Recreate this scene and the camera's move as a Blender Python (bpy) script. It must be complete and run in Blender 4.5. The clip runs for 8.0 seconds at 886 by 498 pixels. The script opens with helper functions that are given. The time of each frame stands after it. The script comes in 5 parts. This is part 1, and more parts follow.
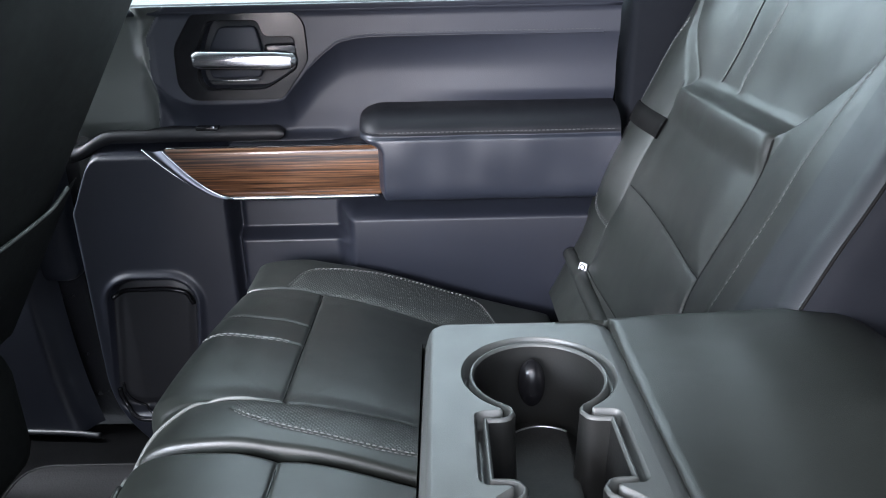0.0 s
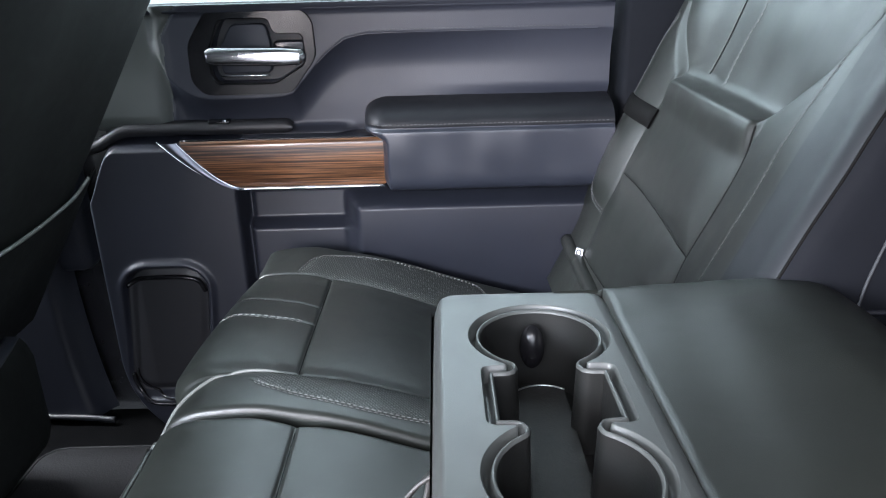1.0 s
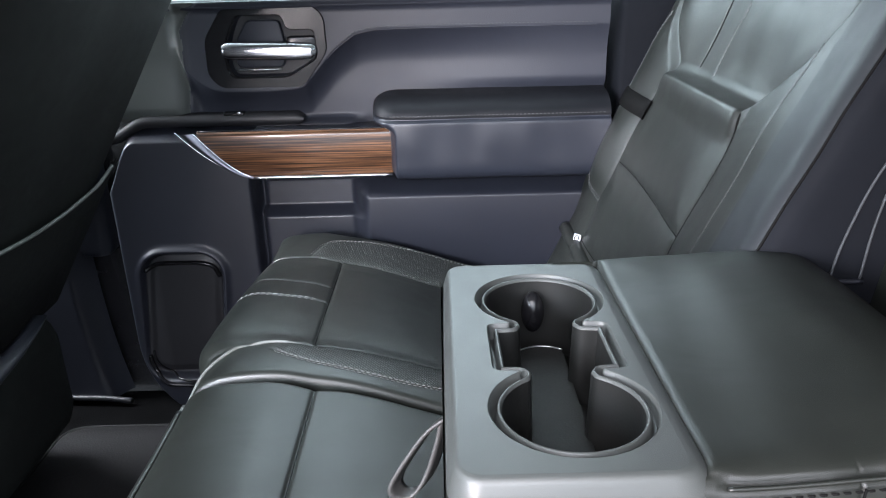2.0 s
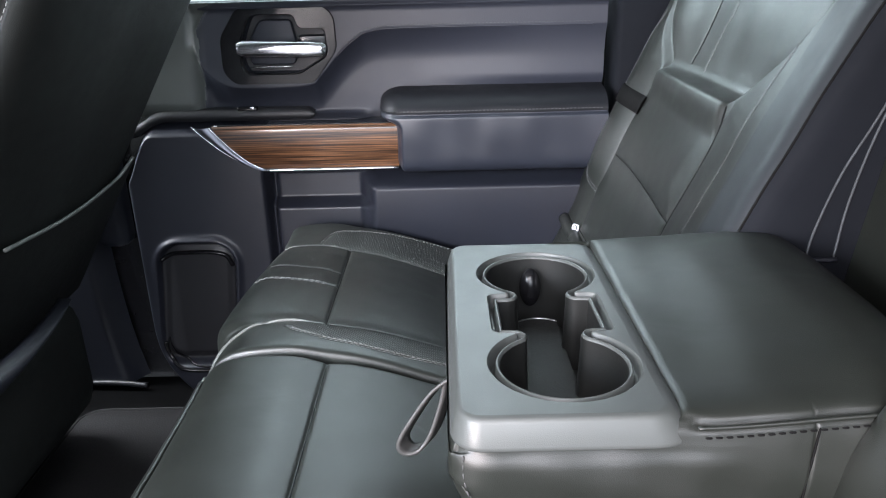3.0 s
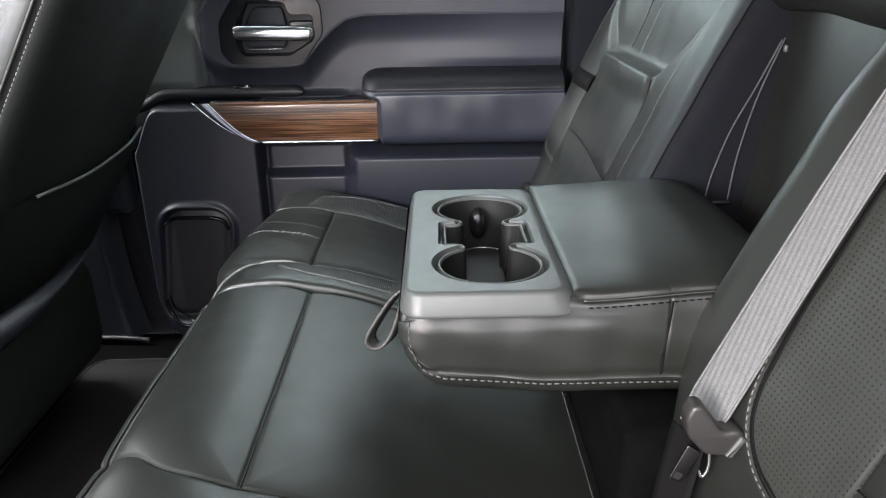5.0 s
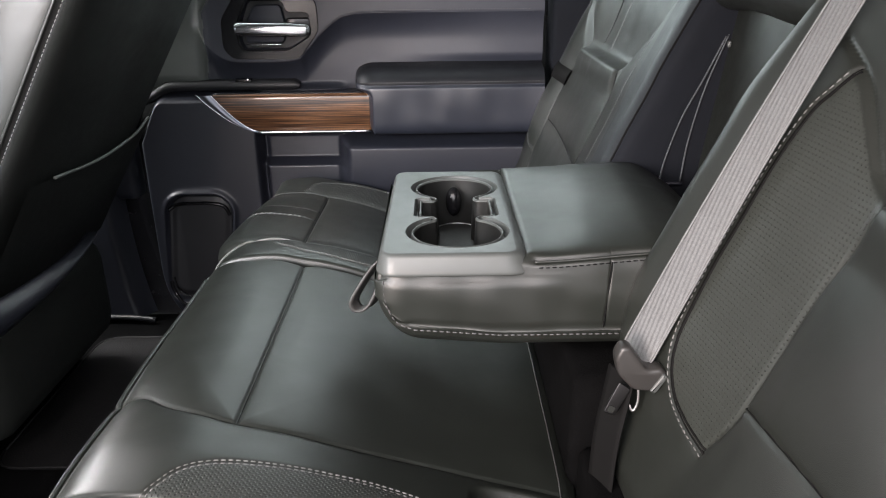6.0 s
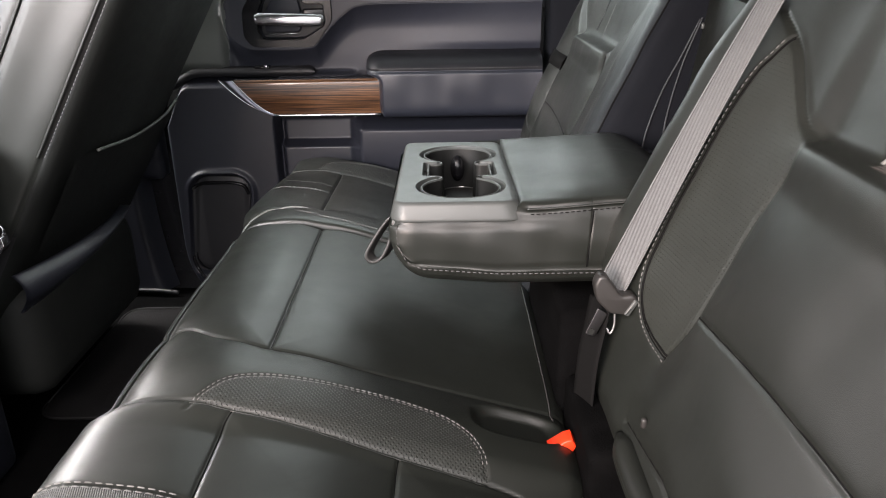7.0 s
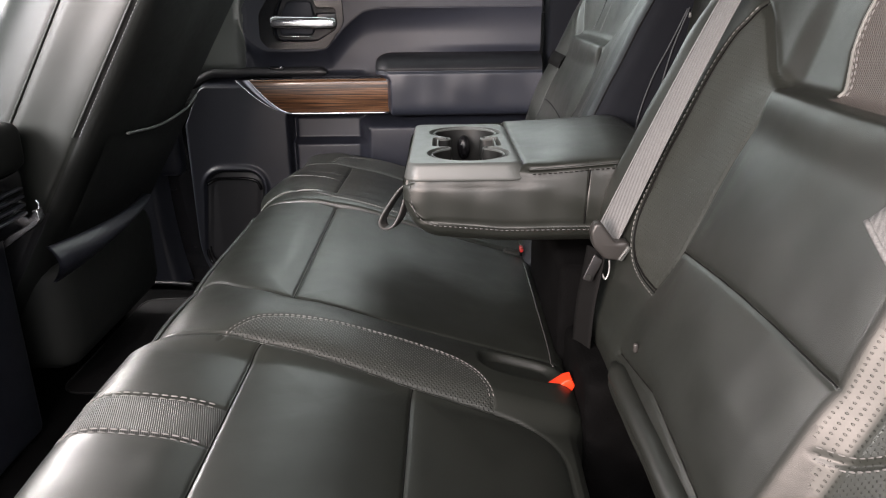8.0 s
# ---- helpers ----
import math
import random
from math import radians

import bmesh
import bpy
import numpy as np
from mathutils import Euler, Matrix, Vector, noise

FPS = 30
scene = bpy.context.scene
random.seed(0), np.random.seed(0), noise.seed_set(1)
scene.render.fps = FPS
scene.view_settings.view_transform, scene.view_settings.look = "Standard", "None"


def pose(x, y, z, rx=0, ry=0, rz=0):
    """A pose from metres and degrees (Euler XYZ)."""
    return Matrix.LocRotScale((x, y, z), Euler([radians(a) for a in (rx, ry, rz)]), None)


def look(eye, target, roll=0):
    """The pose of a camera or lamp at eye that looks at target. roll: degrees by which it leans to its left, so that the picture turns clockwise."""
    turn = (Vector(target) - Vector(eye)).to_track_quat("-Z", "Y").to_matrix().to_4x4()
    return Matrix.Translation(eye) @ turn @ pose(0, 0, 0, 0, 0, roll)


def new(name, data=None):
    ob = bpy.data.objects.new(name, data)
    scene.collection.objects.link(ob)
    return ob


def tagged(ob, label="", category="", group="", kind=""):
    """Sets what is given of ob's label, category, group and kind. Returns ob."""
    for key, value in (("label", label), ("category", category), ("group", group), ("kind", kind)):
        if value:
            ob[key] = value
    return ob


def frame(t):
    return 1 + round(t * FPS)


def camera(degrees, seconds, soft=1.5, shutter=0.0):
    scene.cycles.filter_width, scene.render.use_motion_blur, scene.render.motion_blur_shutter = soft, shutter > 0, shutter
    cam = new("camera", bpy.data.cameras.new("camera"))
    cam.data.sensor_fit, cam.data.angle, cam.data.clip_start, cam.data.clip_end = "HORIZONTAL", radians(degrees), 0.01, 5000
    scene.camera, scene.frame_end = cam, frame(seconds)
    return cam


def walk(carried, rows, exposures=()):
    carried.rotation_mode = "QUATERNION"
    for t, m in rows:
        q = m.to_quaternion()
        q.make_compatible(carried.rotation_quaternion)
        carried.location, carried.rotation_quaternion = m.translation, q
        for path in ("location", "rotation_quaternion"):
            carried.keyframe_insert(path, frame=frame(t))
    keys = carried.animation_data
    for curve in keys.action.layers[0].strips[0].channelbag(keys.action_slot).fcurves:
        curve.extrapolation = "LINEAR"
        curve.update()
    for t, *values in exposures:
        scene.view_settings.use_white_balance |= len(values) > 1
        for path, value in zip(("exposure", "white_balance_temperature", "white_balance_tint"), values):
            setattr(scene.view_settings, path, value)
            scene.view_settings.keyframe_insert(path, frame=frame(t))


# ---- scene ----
cam = camera(61.5, 8.0, soft=1.0)
PATH = [
    (0, (0.011, -0.375, 0.838), (0.004, 1.486, 0.105), -1.3),
    (0.5, (0.009, -0.405, 0.843), (0.008, 1.456, 0.109), -1.4),
    (1, (0.002, -0.433, 0.838), (0.002, 1.428, 0.105), -1.5),
    (1.5, (-0.005, -0.469, 0.837), (-0.001, 1.392, 0.104), -1.4),
    (3, (-0.008, -0.562, 0.837), (-0.017, 1.302, 0.111), -1.4),
    (3.5, (-0.005, -0.607, 0.833), (-0.014, 1.256, 0.108), -1.3),
    (4, (0.003, -0.654, 0.833), (0.004, 1.21, 0.107), -1.1),
    (4.5, (0.01, -0.7, 0.836), (0.019, 1.163, 0.108), -1.0),
    (5, (0.027, -0.739, 0.83), (0.04, 1.123, 0.1), -0.9),
    (6.5, (0.064, -0.908, 0.84), (0.062, 0.951, 0.104), -0.8),
    (7, (0.057, -0.977, 0.827), (0.05, 0.883, 0.092), -0.9),
    (7.5, (0.049, -1.037, 0.793), (0.047, 0.833, 0.083), -0.8),
    (8, (0.043, -1.084, 0.771), (0.039, 0.803, 0.108), -0.7),
]
EXPOSURES = [(0, 1.22, 5600, 8), (3, 1.19, 5780, 8), (5, 0.86, 6040, 8), (6.5, 0.73, 6380, 11), (8, 0.63, 6530, 12)]
walk(cam, [(t, look(eye, target, roll)) for t, eye, target, roll in PATH], EXPOSURES)

# ---- world and lights ----
world = bpy.data.worlds.new("overcast")
scene.world = world
world.use_nodes = True
WN = world.node_tree.nodes
bg = WN["Background"]
bg.inputs["Color"].default_value = (0.90, 0.96, 1.0, 1)
bg.inputs["Strength"].default_value = 0.75


def fill_lamp(name, eye, target, sx, sy, watts, color, spread=180):
    """An unseen area lamp, added to brighten the cab."""
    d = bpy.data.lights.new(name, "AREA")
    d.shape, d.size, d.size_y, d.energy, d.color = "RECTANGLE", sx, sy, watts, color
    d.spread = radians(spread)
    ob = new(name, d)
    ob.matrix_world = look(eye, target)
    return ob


# No such lamps are known outside; each is added and tuned as fill.
fill_lamp("fill_lamp_side", (-0.1, -3.4, 1.80), (0.0, 0.3, 0.5), 2.6, 1.0, 36, (1.0, 0.95, 0.96))
fill_lamp("fill_lamp_doorway", (-0.9, -2.7, 2.6), (-0.1, -0.4, 0.45), 2.4, 0.9, 95, (1.0, 0.86, 0.81))
fill_lamp("fill_lamp_low", (-1.35, -2.4, 0.95), (0.1, -0.4, 0.5), 1.0, 0.8, 90, (1.0, 0.82, 0.74))
# Area lamps in the window openings are added too, to strengthen the daylight.
fill_lamp("window_fill", (-1.15, -0.86, 1.0), (-0.65, 0.10, 0.62), 0.75, 0.34, 7, (0.98, 0.98, 1.0), 75)
fill_lamp("fill_lamp_front", (-3.1, 2.0, 2.2), (-0.3, -0.4, 0.45), 3.2, 1.5, 12, (1.0, 0.97, 0.94))
fill_lamp("window_fill_far_front", (-1.22, 0.868, 1.0), (-0.9, 0.0, 0.55), 0.80, 0.34, 48, (1.0, 0.95, 0.92))
fill_lamp("window_fill_far", (-0.19, 0.862, 1.0), (-0.19, 0.0, 0.55), 1.0, 0.34, 2.7, (0.93, 1.0, 0.97))

# ---- materials ----
def material(name, base=(0.1, 0.1, 0.1), rough=0.5, metal=0.0, spec=0.5, vary=0.15, vscale=6.0,
             bump=0.0, bscale=400.0, kind="noise", rvary=0.03, coat=0.0):
    """A principled surface with slow variation of tint, gloss and a fine relief."""
    m = bpy.data.materials.new(name)
    m.use_nodes = True
    n, l = m.node_tree.nodes, m.node_tree.links
    p = n["Principled BSDF"]
    p.inputs["Metallic"].default_value = metal
    p.inputs["Specular IOR Level"].default_value = spec
    p.inputs["Coat Weight"].default_value = coat
    p.inputs["Coat Roughness"].default_value = 0.08
    tc = n.new("ShaderNodeTexCoord")
    slow = n.new("ShaderNodeTexNoise")
    slow.inputs["Scale"].default_value, slow.inputs["Detail"].default_value = vscale, 5
    l.new(tc.outputs["Object"], slow.inputs["Vector"])
    ramp = n.new("ShaderNodeMapRange")
    ramp.inputs[1].default_value, ramp.inputs[2].default_value = 0.3, 0.7
    ramp.inputs[3].default_value, ramp.inputs[4].default_value = 1 - vary, 1 + vary
    l.new(slow.outputs["Fac"], ramp.inputs["Value"])
    mul = n.new("ShaderNodeVectorMath")
    mul.operation = "SCALE"
    mul.inputs[0].default_value = base
    l.new(ramp.outputs[0], mul.inputs["Scale"])
    l.new(mul.outputs[0], p.inputs["Base Color"])
    fine = n.new("ShaderNodeTexNoise")
    fine.inputs["Scale"].default_value, fine.inputs["Detail"].default_value = vscale * 9, 4
    l.new(tc.outputs["Object"], fine.inputs["Vector"])
    rr = n.new("ShaderNodeMapRange")
    rr.inputs[1].default_value, rr.inputs[2].default_value = 0.3, 0.7
    rr.inputs[3].default_value, rr.inputs[4].default_value = rough - rvary, rough + rvary
    l.new(fine.outputs["Fac"], rr.inputs["Value"])
    l.new(rr.outputs[0], p.inputs["Roughness"])
    if bump:
        if kind == "grain":
            b = n.new("ShaderNodeTexVoronoi")
            b.inputs["Scale"].default_value = bscale
            out = b.outputs["Distance"]
        elif kind == "wave":
            b = n.new("ShaderNodeTexWave")
            b.inputs["Scale"].default_value = bscale
            out = b.outputs["Fac"]
        else:
            b = n.new("ShaderNodeTexNoise")
            b.inputs["Scale"].default_value, b.inputs["Detail"].default_value = bscale, 3
            out = b.outputs["Fac"]
        l.new(tc.outputs["Object"], b.inputs["Vector"])
        bn = n.new("ShaderNodeBump")
        bn.inputs["Strength"].default_value, bn.inputs["Distance"].default_value = bump, 0.001
        l.new(out, bn.inputs["Height"])
        l.new(bn.outputs[0], p.inputs["Normal"])
    return m


def perforated(name, base, rough, pitch, turn, hole=0.30):
    """Leather with a field of small punched holes."""
    m = material(name, base, rough, vary=0.1)
    n, l = m.node_tree.nodes, m.node_tree.links
    p = n["Principled BSDF"]
    tc = n.new("ShaderNodeTexCoord")
    mp = n.new("ShaderNodeMapping")
    mp.inputs["Rotation"].default_value = turn
    mp.inputs["Scale"].default_value = (1 / pitch, 1 / pitch, 1 / pitch)
    l.new(tc.outputs["Object"], mp.inputs["Vector"])
    sep = n.new("ShaderNodeSeparateXYZ")
    l.new(mp.outputs[0], sep.inputs[0])

    def cell(sock):
        f = n.new("ShaderNodeMath"); f.operation = "FRACT"
        l.new(sock, f.inputs[0])
        s = n.new("ShaderNodeMath"); s.operation = "SUBTRACT"
        l.new(f.outputs[0], s.inputs[0]); s.inputs[1].default_value = 0.5
        q = n.new("ShaderNodeMath"); q.operation = "MULTIPLY"
        l.new(s.outputs[0], q.inputs[0]); l.new(s.outputs[0], q.inputs[1])
        return q.outputs[0]
    add = n.new("ShaderNodeMath"); add.operation = "ADD"
    l.new(cell(sep.outputs[0]), add.inputs[0]); l.new(cell(sep.outputs[1]), add.inputs[1])
    mr = n.new("ShaderNodeMapRange")
    mr.inputs[1].default_value, mr.inputs[2].default_value = hole ** 2 * 0.6, hole ** 2 * 1.4
    l.new(add.outputs[0], mr.inputs["Value"])
    bn = n.new("ShaderNodeBump")
    bn.inputs["Strength"].default_value, bn.inputs["Distance"].default_value = 0.9, 0.0012
    l.new(mr.outputs[0], bn.inputs["Height"])
    l.new(bn.outputs[0], p.inputs["Normal"])
    old = p.inputs["Base Color"].links[0].from_socket
    mx = n.new("ShaderNodeMix"); mx.data_type = "RGBA"
    l.new(mr.outputs[0], mx.inputs["Factor"])
    mx.inputs["A"].default_value = (0.62 * base[0], 0.62 * base[1], 0.62 * base[2], 1)
    l.new(old, mx.inputs["B"])
    l.new(mx.outputs["Result"], p.inputs["Base Color"])
    return m


def ribbed(name, base, rough, pitch, axis, depth=0.0012):
    """A surface with fine parallel ribs across one axis."""
    m = material(name, base, rough, vary=0.12)
    n, l = m.node_tree.nodes, m.node_tree.links
    p = n["Principled BSDF"]
    tc = n.new("ShaderNodeTexCoord")
    dot = n.new("ShaderNodeVectorMath"); dot.operation = "DOT_PRODUCT"
    a = Vector(axis).normalized() * (2 * math.pi / pitch)
    dot.inputs[1].default_value = a
    l.new(tc.outputs["Object"], dot.inputs[0])
    s = n.new("ShaderNodeMath"); s.operation = "SINE"
    l.new(dot.outputs["Value"], s.inputs[0])
    nz = n.new("ShaderNodeTexNoise")
    nz.inputs["Scale"].default_value = 900
    l.new(tc.outputs["Object"], nz.inputs["Vector"])
    ad = n.new("ShaderNodeMath"); ad.operation = "ADD"
    l.new(s.outputs[0], ad.inputs[0]); l.new(nz.outputs["Fac"], ad.inputs[1])
    bn = n.new("ShaderNodeBump")
    bn.inputs["Strength"].default_value, bn.inputs["Distance"].default_value = 0.8, depth
    l.new(ad.outputs[0], bn.inputs["Height"])
    l.new(bn.outputs[0], p.inputs["Normal"])
    return m


def wood_material():
    m = material("walnut", (0.2, 0.1, 0.05), 0.32, coat=0.35)
    n, l = m.node_tree.nodes, m.node_tree.links
    p = n["Principled BSDF"]
    tc = n.new("ShaderNodeTexCoord")
    mp = n.new("ShaderNodeMapping")
    mp.inputs["Scale"].default_value = (3.5, 40, 210)
    l.new(tc.outputs["Object"], mp.inputs["Vector"])
    a = n.new("ShaderNodeTexNoise")
    a.inputs["Scale"].default_value, a.inputs["Detail"].default_value = 1.6, 6
    a.inputs["Roughness"].default_value = 0.65
    l.new(mp.outputs[0], a.inputs["Vector"])
    r = n.new("ShaderNodeValToRGB")
    e = r.color_ramp.elements
    e[0].position, e[0].color = 0.39, (0.016, 0.008, 0.004, 1)
    e[1].position, e[1].color = 0.62, (0.20, 0.098, 0.046, 1)
    mid = e.new(0.5); mid.color = (0.080, 0.036, 0.016, 1)
    l.new(a.outputs["Fac"], r.inputs["Fac"])
    l.new(r.outputs["Color"], p.inputs["Base Color"])
    return m


LEATHER = material("leather", (0.0118, 0.0134, 0.0114), 0.41, spec=0.5, vary=0.14, vscale=5, bump=0.10, bscale=1500, kind="grain")


def wrinkled(m, scale, dist):
    """Adds slow soft creases under the fine grain."""
    n, l = m.node_tree.nodes, m.node_tree.links
    p = n["Principled BSDF"]
    old = p.inputs["Normal"].links[0].from_node
    tc = n.new("ShaderNodeTexCoord")
    nz = n.new("ShaderNodeTexNoise")
    nz.inputs["Scale"].default_value, nz.inputs["Detail"].default_value, nz.inputs["Distortion"].default_value = scale, 3, 1.2
    l.new(tc.outputs["Object"], nz.inputs["Vector"])
    bn = n.new("ShaderNodeBump")
    bn.inputs["Strength"].default_value, bn.inputs["Distance"].default_value = 0.5, dist
    l.new(nz.outputs["Fac"], bn.inputs["Height"])
    l.new(bn.outputs[0], old.inputs["Normal"])
    return m


wrinkled(LEATHER, 9, 0.0012)
# Paler than the leather: the gleam on piping and hem is coloured in.
PIPING = material("piping", (0.12, 0.124, 0.117), 0.4, bump=0.2, bscale=900)
PERF = perforated("perforated_leather", (0.023, 0.0255, 0.023), 0.45, 0.0038, (0, 0, radians(45)), 0.27)
PERF_BACK = perforated("perforated_leather_back", (0.0235, 0.0260, 0.0225), 0.40, 0.0042, (0, radians(66), 0), 0.16)
RIB = ribbed("ribbed_fabric", (0.03, 0.031, 0.03), 0.55, 0.0019, (1, 0.25, 0), 0.0002)
RIB_BACK = ribbed("ribbed_fabric_back", (0.05, 0.045, 0.041), 0.6, 0.0027, (0, 1, -0.25), 0.0003)
THREAD = material("thread", (0.115, 0.115, 0.112), 0.6, vary=0.2, vscale=60)
THREAD_DARK = material("dark_thread", (0.05, 0.05, 0.052), 0.6, vary=0.2, vscale=60)
THREAD_MID = material("grey_thread", (0.10, 0.10, 0.097), 0.6, vary=0.2, vscale=60)
SEAM = material("seam_black", (0.004, 0.004, 0.004), 0.8, spec=0.1)
SOFT = material("soft_trim", (0.021, 0.0235, 0.0335), 0.50, vary=0.1, bump=0.10, bscale=1000, kind="grain")
PAD = material("padded_vinyl", (0.0165, 0.0188, 0.027), 0.38, vary=0.1, bump=0.10, bscale=1000, kind="grain")
# Darker copy of PAD: the shade on the armrest top is coloured in.
PAD_SHADED = material("shaded_padded_vinyl", (0.007, 0.0076, 0.0098), 0.5, spec=0.3, vary=0.1, bump=0.10, bscale=1000, kind="grain")
HARD = material("hard_plastic", (0.0135, 0.0148, 0.0212), 0.42, vary=0.12, bump=0.12, bscale=1300, kind="grain")
BLACK = material("black_cloth", (0.010, 0.011, 0.010), 0.7, spec=0.25, vary=0.2, bump=0.3, bscale=1200)
LATCH = material("latch_plastic", (0.022, 0.021, 0.020), 0.4, vary=0.1, bump=0.05, bscale=900)
CLOTH = material("blue_black_cloth", (0.0045, 0.0054, 0.0078), 0.8, spec=0.15, vary=0.15, bump=0.15, bscale=1500)
EDGE = material("blue_grey_edge", (0.0135, 0.0158, 0.0185), 0.5, spec=0.4, vary=0.1, bump=0.10, bscale=1300, kind="grain")
FOLD = material("grey_blue_cloth", (0.045, 0.050, 0.055), 0.7, spec=0.3, vary=0.15, bump=0.15, bscale=1500)
DARK = material("dark_plastic", (0.010, 0.010, 0.012), 0.48, vary=0.15, bump=0.08, bscale=1300, kind="grain")
GLOSS = material("gloss_black", (0.006, 0.006, 0.007), 0.22, spec=0.35, vary=0.1, rvary=0.05)
CHROME = material("satin_chrome", (0.72, 0.73, 0.76), 0.2, metal=1.0, vary=0.03)
SATIN = material("dark_satin_chrome", (0.26, 0.27, 0.31), 0.42, metal=1.0, vary=0.05)
FRONT = material("grey_soft_trim", (0.085, 0.092, 0.086), 0.5, vary=0.1, bump=0.10, bscale=1000, kind="grain")
STEEL = material("steel", (0.5, 0.5, 0.5), 0.3, metal=1.0, vary=0.06)
DARK_STEEL = material("dark_steel", (0.07, 0.07, 0.072), 0.38, metal=1.0, vary=0.08)
TRAY = material("tray_plastic", (0.056, 0.061, 0.059), 0.42, vary=0.06, bump=0.06, bscale=1300, kind="grain")
RUBBER = material("cup_rubber", (0.011, 0.0115, 0.011), 0.38, vary=0.15, bump=0.15, bscale=500)
CUP_FLOOR = material("cup_floor_rubber", (0.011, 0.0115, 0.011), 0.65, spec=0.3, vary=0.3, vscale=40, bump=0.2, bscale=500)
TAG_WHITE = material("white_plastic", (0.55, 0.56, 0.60), 0.4, vary=0.05)
STRAP = material("strap_weave", (0.035, 0.035, 0.034), 0.5, vary=0.2, bump=0.3, bscale=1400)
WOOD = wood_material()
WEB = ribbed("webbing", (0.112, 0.115, 0.116), 0.7, 0.0050, (0.35, -1, 0.0), 0.0002)


def speckled(m, scale, low, high):
    """Fine mottling of the base colour, as of coarse yarn."""
    n, l = m.node_tree.nodes, m.node_tree.links
    p = n["Principled BSDF"]
    old = p.inputs["Base Color"].links[0].from_socket
    tc = n.new("ShaderNodeTexCoord")
    v = n.new("ShaderNodeTexVoronoi")
    v.inputs["Scale"].default_value = scale
    l.new(tc.outputs["Object"], v.inputs["Vector"])
    sep = n.new("ShaderNodeSeparateColor")
    l.new(v.outputs["Color"], sep.inputs[0])
    mr = n.new("ShaderNodeMapRange")
    mr.inputs[3].default_value, mr.inputs[4].default_value = low, high
    l.new(sep.outputs[0], mr.inputs["Value"])
    mul = n.new("ShaderNodeVectorMath"); mul.operation = "SCALE"
    l.new(old, mul.inputs[0])
    l.new(mr.outputs[0], mul.inputs["Scale"])
    l.new(mul.outputs[0], p.inputs["Base Color"])


speckled(WEB, 1100, 0.8, 1.2)
# Dimmer copy of RED: the shade under the armrest is in the colour.
RED_SHADED = material("shaded_red_plastic", (0.25, 0.012, 0.010), 0.4, vary=0.05)
RED = material("red_plastic", (0.85, 0.045, 0.012), 0.35, vary=0.05)
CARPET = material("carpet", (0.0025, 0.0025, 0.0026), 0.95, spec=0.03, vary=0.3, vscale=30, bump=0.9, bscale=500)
MAT = material("rubber_mat", (0.005, 0.0048, 0.005), 0.65, spec=0.2, vary=0.2, vscale=14, bump=0.4, bscale=260)
LINER = material("headliner", (0.16, 0.165, 0.155), 0.9, vary=0.05, bump=0.3, bscale=600)
BOUNCE_GROUND = material("bounce_ground", (0.68, 0.65, 0.635), 0.6, vary=0.2, vscale=2, bump=0.3, bscale=60)
PAINT = material("dark_paint", (0.02, 0.02, 0.022), 0.25, vary=0.05, coat=0.5)
glass_m = bpy.data.materials.new("window_glass")
glass_m.use_nodes = True
gp = glass_m.node_tree.nodes["Principled BSDF"]
gp.inputs["Transmission Weight"].default_value, gp.inputs["Roughness"].default_value = 1.0, 0.0
gp.inputs["IOR"].default_value, gp.inputs["Base Color"].default_value = 1.1, (0.92, 0.97, 0.95, 1)


# ---- mesh helpers ----
def thing(name, label, category, kind="", group="", at=(0, 0, 0)):
    ob = new(name)
    ob.location = at
    ob.empty_display_size = 0.05
    return tagged(ob, label, category, group, kind)


def link(name, verts, faces, mat, parent=None, label="", smooth=True):
    """One mesh object; its places are world places, the parents stand unturned."""
    base = Vector((0, 0, 0))
    o = parent
    while o is not None:
        base += Vector(o.location)
        o = o.parent
    me = bpy.data.meshes.new(name)
    v = np.asarray(verts, float) - np.array(base)
    me.from_pydata(v.tolist(), [], [tuple(int(i) for i in f) for f in faces])
    me.materials.append(mat)
    if smooth:
        me.shade_smooth()
    me.update()
    ob = new(name, me)
    if parent is not None:
        ob.parent = parent
    if label:
        ob["label"] = label
    return ob


def grid_faces(nu, nv, close_v=False):
    i = np.arange(nu - 1)[:, None]
    j = np.arange(nv if close_v else nv - 1)[None, :]
    k = (j + 1) % nv
    a, b, c, d = i * nv + j, (i + 1) * nv + j, (i + 1) * nv + k, i * nv + k
    return np.stack([a, b, c, d], -1).reshape(-1, 4)


def sheet(pieces, P, region, parent, flip=False):
    """A grid of places cut into parts: pieces maps a region's number to (name, material, label)."""
    nu, nv = P.shape[:2]
    F = grid_faces(nu, nv)
    if flip:
        F = F[:, ::-1]
    V = P.reshape(-1, 3)
    du, dv = np.gradient(P, axis=0), np.gradient(P, axis=1)
    N = np.cross(du, dv).reshape(-1, 3)
    N /= np.linalg.norm(N, axis=1)[:, None] + 1e-12
    if flip:
        N = -N
    R = region[:-1, :-1].reshape(-1)
    made = {}
    for r, (name, mat, label) in pieces.items():
        f = F[R == r]
        if len(f) == 0:
            continue
        used, inv = np.unique(f, return_inverse=True)
        made[r] = link(name, V[used], inv.reshape(-1, 4), mat, parent, label)
        made[r].data.normals_split_custom_set_from_vertices(N[used].tolist())
    return made


def plain_sheet(name, P, mat, parent, label="", flip=False, close_v=False):
    nu, nv = P.shape[:2]
    F = grid_faces(nu, nv, close_v)
    if flip:
        F = F[:, ::-1]
    return link(name, P.reshape(-1, 3), F, mat, parent, label)


